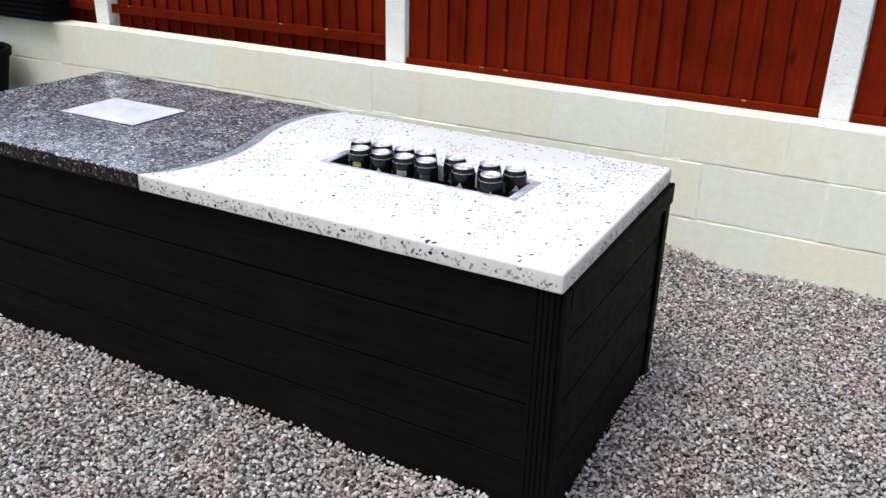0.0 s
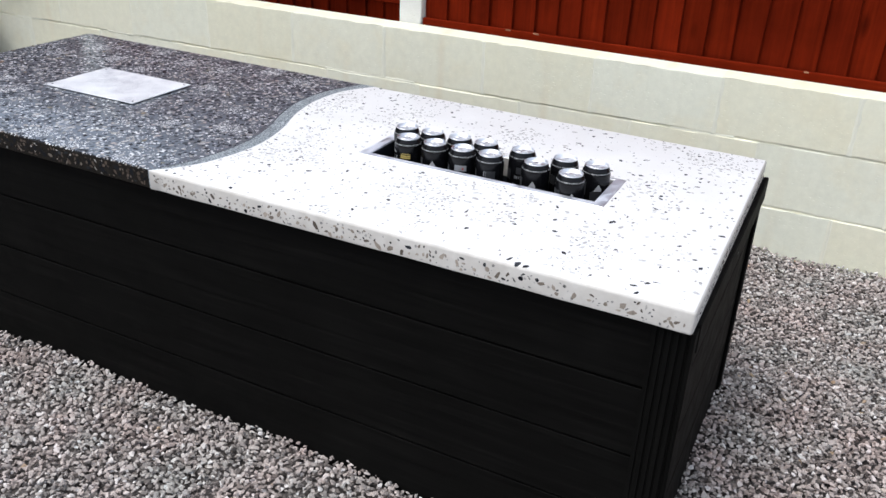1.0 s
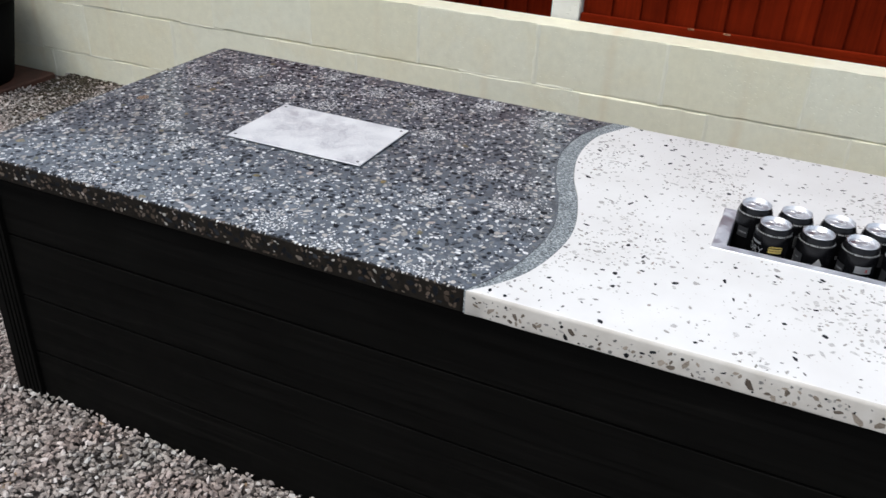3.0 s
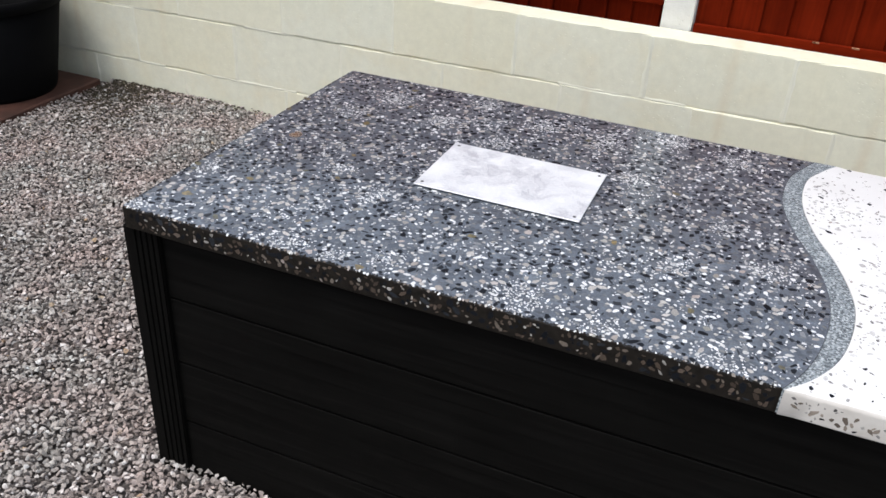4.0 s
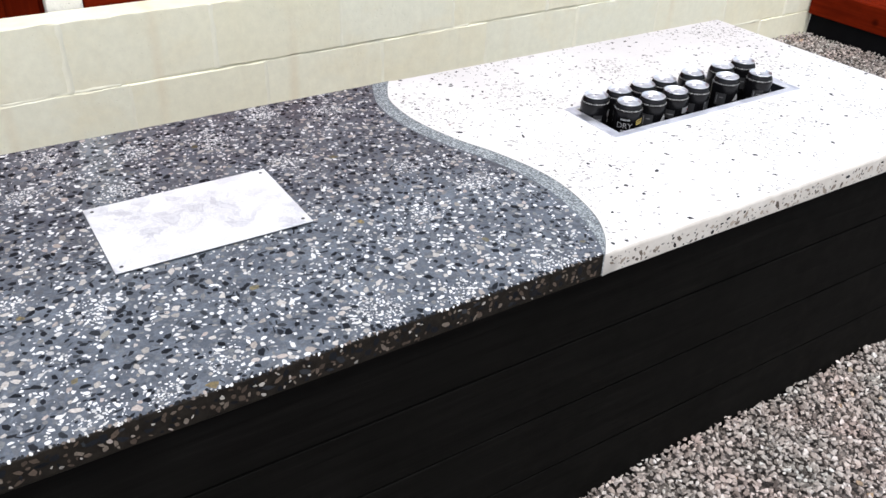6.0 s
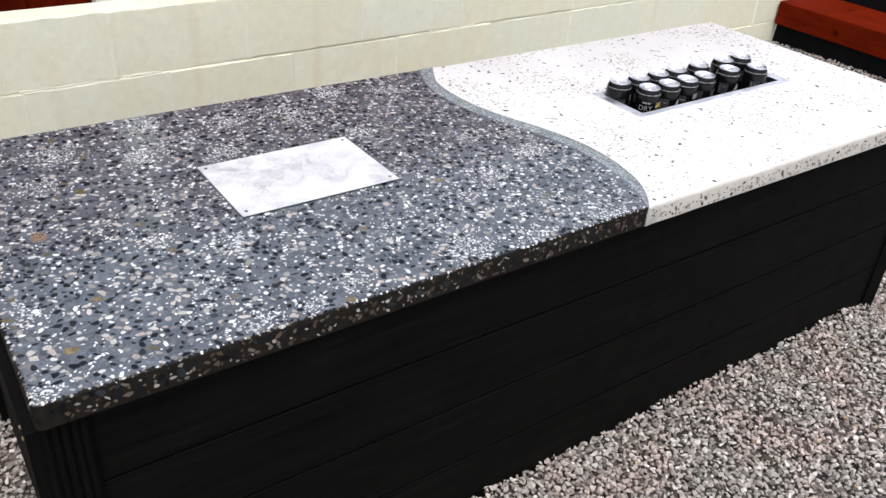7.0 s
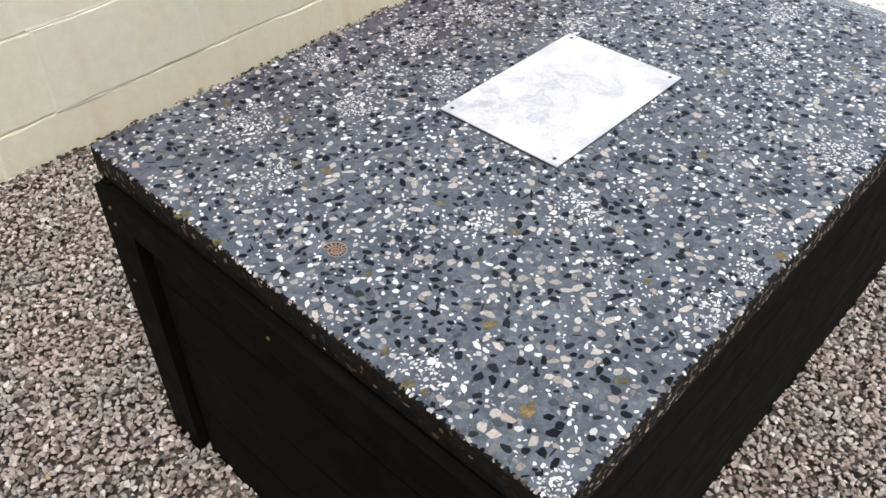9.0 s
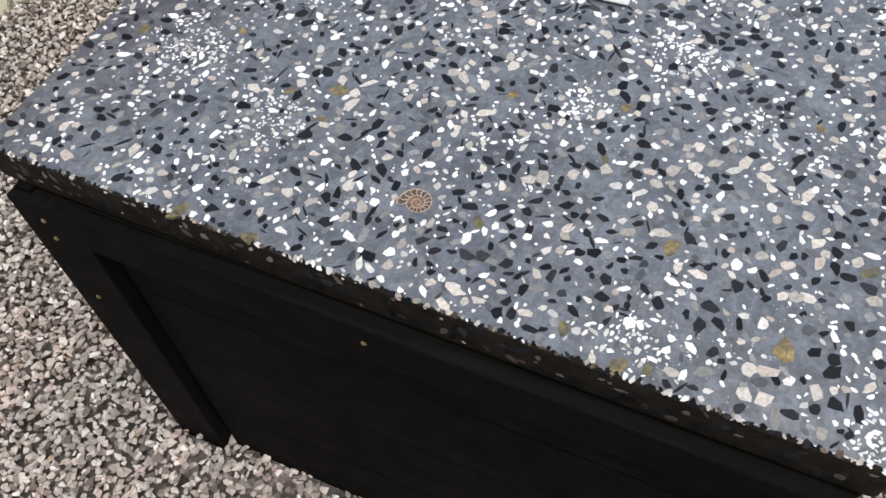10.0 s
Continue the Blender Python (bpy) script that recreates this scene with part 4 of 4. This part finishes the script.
for x0 in (LEFT, RIGHT - 0.066):
    tpart("corner_board", turned(grooved(x0, x0 + 0.066, -0.10, LOW - 0.001, 0.022, 5), Matrix.Translation((0, FRONT, 0))), CLAD_Z, label="ribbed black composite corner board")
    tpart("corner_board", turned(grooved(x0, x0 + 0.066, -0.10, LOW - 0.001, 0.022, 5), Matrix.Translation((2 * x0 + 0.066, BACK, 0)) @ Matrix.Rotation(math.pi, 4, 'Z')), CLAD_Z,
          label="ribbed black composite corner board")
# end frames: uprights and a top rail proud of the boards
def skewed(bm):
    """The left end's frame stands a little further out towards the front."""
    for v in bm.verts:
        v.co.x -= 0.008 * (1 - v.co.y / 0.87)
    return bm


xa, xb = LEFT - 0.011, LEFT + 0.013
for ya, yb in ((FRONT + 0.002, FRONT + 0.055), (0.785, 0.872)):
    tpart("end_upright", skewed(boxed(xa, xb, ya, yb, -0.10, LOW - 0.006, bevel=0.0010)), CLAD_Z)
tpart("end_rail", skewed(boxed(xa - 0.0006, xb, FRONT + 0.050, 0.790, LOW - 0.066, LOW - 0.006, bevel=0.0045, segs=3)), CLAD_Y)
tpart("end_upright", boxed(RIGHT - 0.001, RIGHT + 0.007, BACK - 0.045, BACK - 0.001, -0.10, LOW - 0.066, bevel=0.002), CLAD_Z)
tpart("end_upright", boxed(RIGHT - 0.001, RIGHT + 0.009, FRONT + 0.001, FRONT + 0.032, -0.10, LOW - 0.006, bevel=0.002), CLAD_Z)
tpart("end_rail", boxed(RIGHT - 0.001, RIGHT + 0.011, FRONT + 0.034, BACK + 0.008, LOW - 0.064, LOW - 0.002, bevel=0.003), CLAD_Y)
for y, z in ((0.045, 0.588), (0.047, 0.565), (0.447, 0.572), (0.835, 0.572), (0.835, 0.54), (0.835, 0.42), (0.045, 0.42)):
    s = tpart("screw", turned(lathe([(0, 0.0016), (0.0022, 0.0014), (0.0032, 0.0004), (0.0032, -0.001)], 12), Matrix.Translation((LEFT - 0.0115 - 0.008 * (1 - y / 0.87), y, z)) @ Matrix.Rotation(-math.pi / 2, 4, 'Y')), BRASS, label="small brass screw")
for y, z in ((0.447, 0.572),):
    tpart("screw", turned(lathe([(0, 0.0016), (0.0022, 0.0014), (0.0032, 0.0004), (0.0032, -0.001)], 12), Matrix.Translation((RIGHT + 0.011, y, z)) @ Matrix.Rotation(math.pi / 2, 4, 'Y')), HOLE)
tagged(table, "long bar table clad in black composite boards with ribbed corners", "bar table")

# ---- drinks trough and cans ----
FLOOR = TOP - 0.105
trough = empty("drinks_trough", 1.818, 0.4375, FLOOR)
trinv = Matrix.Translation((-1.818, -0.4375, -FLOOR))
bm = bmesh.new()
X0, X1, Y0, Y1 = RIM


def ring(z, d, wide=0.0):
    """A rectangle d inside the rim's outer edge; the lip is wider at the ends and narrower behind."""
    e, b = d + 0.009 * wide, d - 0.008 * wide
    return [bm.verts.new(c) for c in ((X0 + e, Y0 + d + 0.003 * wide, z), (X1 - e, Y0 + d + 0.003 * wide, z), (X1 - e, Y1 - b, z), (X0 + e, Y1 - b, z))]


rings = [ring(TOP + 0.0006, 0.0), ring(TOP + 0.0018, 0.001), ring(TOP + 0.0018, 0.0155, 1), ring(TOP - 0.0005, 0.0172, 1), ring(TOP - 0.004, 0.0174, 1)]
for a, b in zip(rings, rings[1:]):
    for i in range(4):
        j = (i + 1) % 4
        bm.faces.new((a[i], a[j], b[j], b[i]))
bm.normal_update()
bmesh.ops.solidify(bm, geom=list(bm.faces), thickness=0.0008)
bmesh.ops.recalc_face_normals(bm, faces=bm.faces)
t_ = part("rim", bm, STEEL, trough)
t_.matrix_parent_inverse = trinv
bm = bmesh.new()
rings = [ring(TOP - 0.0008, 0.0180, 1), ring(FLOOR + 0.006, 0.0184, 1), ring(FLOOR, 0.021, 1)]
for a, b in zip(rings, rings[1:]):
    for i in range(4):
        j = (i + 1) % 4
        bm.faces.new((a[i], a[j], b[j], b[i]))
bm.faces.new(rings[-1])
bm.normal_update()
bmesh.ops.solidify(bm, geom=list(bm.faces), thickness=0.0008)
t_ = part("basin", bm, BASIN, trough, "dark blue-black inner basin")
t_.matrix_parent_inverse = trinv
tagged(trough, "recessed brushed steel drinks trough let into the white top", "drinks trough")

R, H = 0.033, 0.146


def drinks_can(design):
    """An unopened black can of 440 ml, with its print; angles in degrees round the can."""
    can = empty("drinks_can", 0, 0, 0)
    part("body", lathe([(0, 0.006), (0.019, 0.006), (0.023, 0.0), (0.026, 0.001), (0.0315, 0.007), (R, 0.012), (R, H - 0.0215), (0.0327, H - 0.0180), (0.0313, H - 0.0125), (0.0289, H - 0.0065), (0.0267, H - 0.0035), (0.0264, H - 0.0020)], 40), CAN_BLACK, can,
         smooth=True)
    lid = part("lid", lathe([(0.0264, H - 0.0026), (0.0276, H - 0.0018), (0.0277, H - 0.0005), (0.0270, H), (0.0262, H - 0.0006), (0.0252, H - 0.0066), (0.0240, H - 0.0072), (0.0232, H - 0.0052), (0.0216, H - 0.0049), (0, H - 0.0049)], 40), CAN_LID, can,
               "silver can lid", smooth=True)
    bm = bmesh.new()
    tabring = [(0.0085 * math.cos(a) * (0.75 if math.cos(a) < 0 else 1.0) + 0.004, 0.0062 * math.sin(a)) for a in (2 * math.pi * k / 16 for k in range(16))]
    hole_ = [(0.0085 + 0.0032 * math.cos(2 * math.pi * k / 16), 0.0036 * math.sin(2 * math.pi * k / 16)) for k in range(16)]
    vs = [[bm.verts.new((x, y, z)) for x, y in lp] for lp, z in ((tabring, H - 0.0036), (tabring, H - 0.0020), (hole_, H - 0.0020), (hole_, H - 0.0036))]
    for a, b in zip(vs, vs[1:] + vs[:1]):
        for i in range(16):
            bm.faces.new((a[i], a[(i + 1) % 16], b[(i + 1) % 16], b[i]))
    part("tab", bm, CAN_LID, lid)
    bm = lathe([(0.009, H - 0.0048), (0.0096, H - 0.0041), (0.0102, H - 0.0048)], 20)
    bmesh.ops.transform(bm, matrix=Matrix.Translation((-0.0105, 0, 0)), verts=bm.verts)
    part("mouth", bm, CAN_LID, lid)
    # band of small print round the shoulder
    bm = bmesh.new()
    r = random.Random(3)
    a = 0.0
    while a < 352:
        w = r.uniform(2.2, 3.6)
        if r.random() < 0.85:
            h0, h1 = H - 0.0152, H - 0.0126
            quad = []
            for aa, z, rad in ((a, h0, 0.0319), (a + w, h0, 0.0319), (a + w, h1, 0.0312), (a, h1, 0.0312)):
                quad.append(bm.verts.new((rad * math.cos(radians(aa)) * 1.006, rad * math.sin(radians(aa)) * 1.006, z)))
            bm.faces.new(quad)
        a += w + r.uniform(1.6, 5.5)
    bm.normal_update()
    bmesh.ops.solidify(bm, geom=list(bm.faces), thickness=0.0003)
    part("shoulder_print", bm, PRINT_WHITE, can)
    for kind, a0, a1, z0, z1 in design:
        if kind == "peak":
            bm = patch(R, a0, a1, z0, z1, steps=14)
            for v in bm.verts:
                u = (math.degrees(math.atan2(v.co.y, v.co.x)) % 360 - a0 % 360) / (a1 - a0)
                lim = z0 + (z1 - z0) * max(0.04, 1 - abs(u - 0.62) / 0.55)
                v.co.z = min(v.co.z, lim)
            part("printed_peak", bm, PRINT_WHITE, can)
        elif kind == "word":
            c = bpy.data.curves.new("printed_word", 'FONT')
            c.body, c.size, c.extrude, c.align_x = ("BEERS", 0.0105, 0.0, 'CENTER') if a1 else ("DRY", 0.019, 0.0, 'CENTER')
            tmp = bpy.data.objects.new("printed_word_outline", c)
            me = bpy.data.meshes.new_from_object(tmp)
            bpy.data.objects.remove(tmp)
            for v in me.vertices:
                aa = radians(a0) + v.co.x / R
                zz = z0 + v.co.y
                v.co = Vector(((R + 0.0004) * math.cos(aa), (R + 0.0004) * math.sin(aa), zz))
            me.materials.clear()
            me.materials.append(PRINT_SILVER)
            w_ = new("printed_word", me)
            w_.parent = can
        else:
            mat = {"white": PRINT_WHITE, "gold": PRINT_GOLD, "silver": PRINT_SILVER, "grey": PRINT_GREY, "red": PRINT_RED}[kind]
            part("printed_patch", patch(R, a0, a1, z0, z1), mat, can)
    return can


Z1, Z2 = H - 0.030, H - 0.050
DESIGNS = {
    "gold": [("gold", 266, 308, H - 0.047, H - 0.043), ("gold", 266, 308, H - 0.042, H - 0.0385), ("gold", 266, 308, H - 0.0365, H - 0.0355), ("gold", 272, 302, H - 0.0345, H - 0.0338), ("word", 218, 0, H - 0.055, 0), ("silver", 200, 207, H - 0.0365, H - 0.0325), ("silver", 208.5, 219, H - 0.0365, H - 0.0325), ("silver", 220.5, 224, H - 0.0365, H - 0.0325), ("silver", 225.5, 238, H - 0.0365, H - 0.0325),
             ("silver", 206, 214, H - 0.0635, H - 0.0595), ("silver", 216, 230, H - 0.0635, H - 0.0595),
             ("grey", 262, 312, H - 0.075, H - 0.052)],
    "peak": [("peak", 266, 300, H - 0.054, H - 0.037), ("grey", 256, 322, H - 0.080, H - 0.0565), ("grey", 190, 235, H - 0.066, H - 0.036), ("silver", 196, 199, H - 0.062, H - 0.040), ("silver", 208, 224, H - 0.047, H - 0.045)],
    "panel": [("silver", 264, 314, H - 0.048, H - 0.034), ("red", 296, 302, H - 0.045, H - 0.039), ("word", 289, 1, H - 0.061, 0), ("grey", 196, 232, H - 0.060, H - 0.040), ("silver", 200, 228, H - 0.052, H - 0.049)],
    "dark": [("grey", 268, 316, H - 0.060, H - 0.034), ("silver", 268, 269.6, H - 0.056, H - 0.036), ("silver", 268, 278, H - 0.037, H - 0.036), ("silver", 276.5, 278, H - 0.056, H - 0.036), ("grey", 200, 226, H - 0.060, H - 0.038)],
    "bars": [("grey", 268, 300, H - 0.052, H - 0.036), ("word", 284, 1, H - 0.064, 0), ("grey", 200, 240, H - 0.070, H - 0.045)],
}
BLACK_CAN = "unopened black drinks can with silver lid standing in the trough"
CANS = ((1.608, 0.421, "gold", 0), (1.682, 0.420, "peak", 0), (1.755, 0.421, "panel", 0), (1.827, 0.422, "dark", 0), (1.939, 0.428, "peak", -6), (2.032, 0.404, "peak", 10),
        (1.567, 0.488, "panel", 30), (1.640, 0.4885, "dark", 12), (1.715, 0.4885, "bars", 20), (1.786, 0.4885, "dark", -8), (1.882, 0.4885, "bars", 0), (1.988, 0.4885, "dark", 25), (2.065, 0.4865, "peak", 14))
proto = {k: drinks_can(d) for k, d in DESIGNS.items()}
taken = set()
for cx, cy, kind, turn in CANS:
    m = pose(cx, cy, FLOOR + 0.0009, 0, 0, turn)
    if kind in taken:
        c = copy_thing(proto[kind], m)
    else:
        c = proto[kind]
        c.matrix_basis = m
        taken.add(kind)
    extra = {"gold": "black drinks can with gold stripes and silver lettering", "peak": "black drinks can printed with a white peak",
             "panel": "black drinks can printed with a white panel", "dark": "black drinks can with a plain dark panel", "bars": "black drinks can with silver lettering"}[kind]
    tagged(c, extra + ", in the trough", "drinks can", "cans in the trough")

# ---- far left: pot, timber base and planter ----
base = new("timber_sleeper", to_mesh(boxed(-2.75, -1.812, 1.18, 1.845, -0.06, 0.004, bevel=0.006), "timber_sleeper", BROWN_WOOD))
tagged(base, "flat brown stained timber sleeper lying on the gravel", "sleeper")
pot = empty("plant_pot", -2.10, 1.545, 0.004)
part("body", lathe([(0, 0.0), (0.228, 0.0), (0.236, 0.02), (0.304, 0.39), (0.286, 0.39), (0.216, 0.05), (0, 0.05)], 44), BLACK_PLASTIC, pot, smooth=True)
part("rim", lathe([(0.300, 0.385), (0.316, 0.387), (0.322, 0.428), (0.312, 0.435), (0.290, 0.430), (0.286, 0.385), (0.300, 0.385)], 44), BLACK_PLASTIC, pot, smooth=True)
tagged(pot, "large tapering black plastic plant pot on a timber sleeper", "plant pot")

WALL_TOP -= 0.014
planter = empty("trough_planter", -1.95, 1.95, WALL_TOP)
pinv = Matrix.Translation((1.95, -1.95, -WALL_TOP))
for z in range(9):
    za = WALL_TOP + 0.004 + z * 0.032
    p = part("slat", boxed(-2.40, -1.635, 1.85, 2.045, za, za + 0.026, bevel=0.006, segs=2), BLACK_PLASTIC, planter)
    p.matrix_parent_inverse = pinv
p = part("core", boxed(-2.39, -1.643, 1.858, 2.037, WALL_TOP + 0.001, WALL_TOP + 0.28), BLACK_PLASTIC, planter)
p.matrix_parent_inverse = pinv
tagged(planter, "black ribbed plastic trough standing on the block wall", "planter")

# ---- far right: low red timber step ----
step = empty("timber_step", 4.70, 0.9, 0)
sinv = Matrix.Translation((-4.70, -0.9, 0))
p = part("plinth", boxed(4.44, 5.0, -0.6, 1.92, -0.12, 0.118), SLEEPER, step, "black painted plinth board")
p.matrix_parent_inverse = sinv
p = part("fascia", boxed(4.40, 4.45, -0.6, 1.915, 0.118, 0.25, bevel=0.005), RED_Y, step)
p.matrix_parent_inverse = sinv
p = part("plank", boxed(4.452, 4.80, -0.6, 1.915, 0.215, 0.25, bevel=0.004), RED_Y, step)
p.matrix_parent_inverse = sinv
p = part("riser", boxed(4.805, 4.84, -0.6, 1.915, 0.118, 0.62, bevel=0.004), SLEEPER, step, "black painted riser board")
p.matrix_parent_inverse = sinv
tagged(step, "low step of red stained timber planks over a black plinth", "step")

# ---- gravel ----
rs = random.Random(77)
nr = np.random.RandomState(12)
shapes = []
for k in range(22):
    bm = bmesh.new()
    flat, long_ = rs.uniform(0.42, 0.76), rs.uniform(1.0, 1.5)
    for i in range(10):
        d = Vector((rs.gauss(0, 1), rs.gauss(0, 1), rs.gauss(0, 1))).normalized() * rs.uniform(0.84, 1.16)
        bm.verts.new((d.x * long_, d.y * 0.92, d.z * flat))
    out = bmesh.ops.convex_hull(bm, input=bm.verts)
    bmesh.ops.delete(bm, geom=[v for v in bm.verts if not v.link_faces], context='VERTS')
    bmesh.ops.triangulate(bm, faces=bm.faces)
    bmesh.ops.recalc_face_normals(bm, faces=bm.faces)
    bm.verts.index_update()
    shapes.append((np.array([v.co[:] for v in bm.verts]), np.array([[v.index for v in f.verts] for f in bm.faces])))
    bm.free()


def turns(n):
    """n turns about z with some tilt."""
    a, b, c = nr.uniform(0, 6.283, n), nr.normal(0, 0.42, n), nr.normal(0, 0.42, n)
    ca, sa, cb, sb, cc, sc = np.cos(a), np.sin(a), np.cos(b), np.sin(b), np.cos(c), np.sin(c)
    z = np.zeros(n)
    o = np.ones(n)
    rz = np.array([[ca, -sa, z], [sa, ca, z], [z, z, o]]).transpose(2, 0, 1)
    rx = np.array([[o, z, z], [z, cb, -sb], [z, sb, cb]]).transpose(2, 0, 1)
    ry = np.array([[cc, z, sc], [z, o, z], [-sc, z, cc]]).transpose(2, 0, 1)
    return rz @ rx @ ry


def bed(x0, x1, y0, y1, pitch):
    gx, gy = np.meshgrid(np.arange(x0, x1, pitch), np.arange(y0, y1, pitch))
    p = np.stack([gx.ravel(), gy.ravel()], 1)
    p += nr.uniform(-0.5, 0.5, p.shape) * pitch
    inside = (p[:, 0] > 0.012) & (p[:, 0] < 2.388) & (p[:, 1] > 0.026) & (p[:, 1] < 0.856)
    timber = (p[:, 0] < -1.818) & (p[:, 1] > 1.19)
    keep = ~inside & ~timber & (p[:, 1] < WALL_Y - 0.004) & (p[:, 0] < 4.43)
    return p[keep]


low_bed = bed(-2.3, 3.3, -0.70, 1.93, 0.0125)
high_bed = bed(-2.3, 3.3, -0.70, 1.93, 0.0165)
far_bed = bed(3.3, 4.44, 0.2, 1.93, 0.0145)
pts = np.concatenate([low_bed, far_bed, high_bed])
level = np.concatenate([np.full(len(low_bed), -0.005), np.full(len(far_bed), -0.001), np.full(len(high_bed), 0.0038)])
single = (pts[:, 0] > -0.40) & (pts[:, 0] < -0.03) & (pts[:, 1] > 0.86) & (pts[:, 1] < 1.25)
idx = np.nonzero(single)[0]
idx = nr.permutation(idx)[:280]
mask = np.ones(len(pts), bool)
mask[idx] = False
lone, pts, level = pts[idx], pts[mask], level[mask]
kinds = nr.randint(0, len(shapes), len(pts))
V, F, off = [], [], 0
for k, (bv, bf) in enumerate(shapes):
    q, lv = pts[kinds == k], level[kinds == k]
    n = len(q)
    size = 0.0046 + 0.0046 * nr.random_sample(n) ** 1.5
    vv = np.einsum('nij,vj->nvi', turns(n), bv) * size[:, None, None]
    lift = lv + nr.uniform(-0.0045, 0.0045, n) + 0.006 * np.sin(q[:, 0] * 9.1 + 1.3 * np.sin(q[:, 1] * 7.7))
    lift += ground_level(q[:, 0], q[:, 1])
    lift -= 0.004 * np.exp(-np.maximum(0.0, 0.02 - q[:, 1]) / 0.25) * (q[:, 1] < 0.03) * step_up(-q[:, 0], -1.9, -1.1) + 0.012 * np.exp(np.minimum(q[:, 0], 0.0) / 0.6) * ((q[:, 0] < 0.02) & (q[:, 1] > 0.03) & (q[:, 1] < 0.72))
    vv += np.stack([q[:, 0], q[:, 1], lift], 1)[:, None, :]
    V.append(vv.reshape(-1, 3))
    F.append((bf[None] + (off + np.arange(n) * len(bv))[:, None, None]).reshape(-1, 3))
    off += n * len(bv)
V, F = np.concatenate(V), np.concatenate(F)
gravel = new("gravel", raw_mesh("gravel", V, F.ravel(), np.arange(len(F)) * 3, STONES))
gravel.parent = ground
tagged(gravel, "loose angular grey, buff and pinkish gravel", kind="stuff")
stone_meshes = []
for bv, bf in shapes:
    stone_meshes.append(raw_mesh("gravel_stone", bv, bf.ravel(), np.arange(len(bf)) * 3, STONE1))
for i, (x, y) in enumerate(lone):
    s = new("gravel_stone", stone_meshes[i % len(stone_meshes)])
    k = rs.uniform(0.0056, 0.0098)
    s.matrix_basis = Matrix.LocRotScale((x, y, float(ground_level(x, y)) + rs.uniform(-0.004, 0.006)), Euler((rs.gauss(0, 0.4), rs.gauss(0, 0.4), rs.uniform(0, 6.28))), (k, k, k))
    s.parent = ground

# dark moss and dirt where the gravel meets the wall
V, F, off = [], [], 0
moss_n, dirt_n = 900, 1500
mx = nr.uniform(-1.78, 1.6, moss_n)
thick = 0.5 + 0.5 * np.sin(mx * 5.3) * np.sin(mx * 2.1 + 0.7)
my = WALL_Y - 0.004 - np.abs(nr.normal(0, 0.016, moss_n))
# and in the corner beside the pot
mx = np.concatenate([mx, -1.80 + np.abs(nr.normal(0, 0.24, dirt_n))])
my = np.concatenate([my, WALL_Y - 0.004 - np.abs(nr.normal(0, 0.26, dirt_n))])
thick = np.concatenate([thick, np.full(dirt_n, 0.85)])
for i in range(moss_n + dirt_n):
    if nr.random_sample() > 0.25 + 0.75 * thick[i] or (mx[i] > 0.0 and i >= moss_n) or (mx[i] < -1.81 and my[i] > 1.19):
        continue
    bv, bf = shapes[i % len(shapes)]
    k = nr.uniform(0.003, 0.0075)
    vv = bv * k * np.array([1.2, 0.8, 0.9]) + np.array([mx[i], my[i], float(ground_level(mx[i], my[i])) + nr.uniform(0.001, 0.009)])
    V.append(vv)
    F.append(bf + off)
    off += len(bv)
V, F = np.concatenate(V), np.concatenate(F)
moss = new("moss", raw_mesh("moss", V, F.ravel(), np.arange(len(F)) * 3, MOSS))
moss.parent = ground
tagged(moss, "dark moss and dirt along the foot of the wall", kind="stuff")

# a few dark stones and bits of bark among the gravel
for x, y, k in ((2.678, 0.317, 0.016), (1.60, -0.293, 0.010), (1.483, -0.26, 0.012), (-0.30, 0.712, 0.009)):
    bv, bf = shapes[int(k * 1000) % len(shapes)]
    d = new("bark_scrap", raw_mesh("bark_scrap", bv * k, bf.ravel(), np.arange(len(bf)) * 3, MOSS))
    d.matrix_basis = pose(x, y, 0.0075 + float(ground_level(x, y)), 8, -6, 40 * k * 1000)
    d.parent = ground
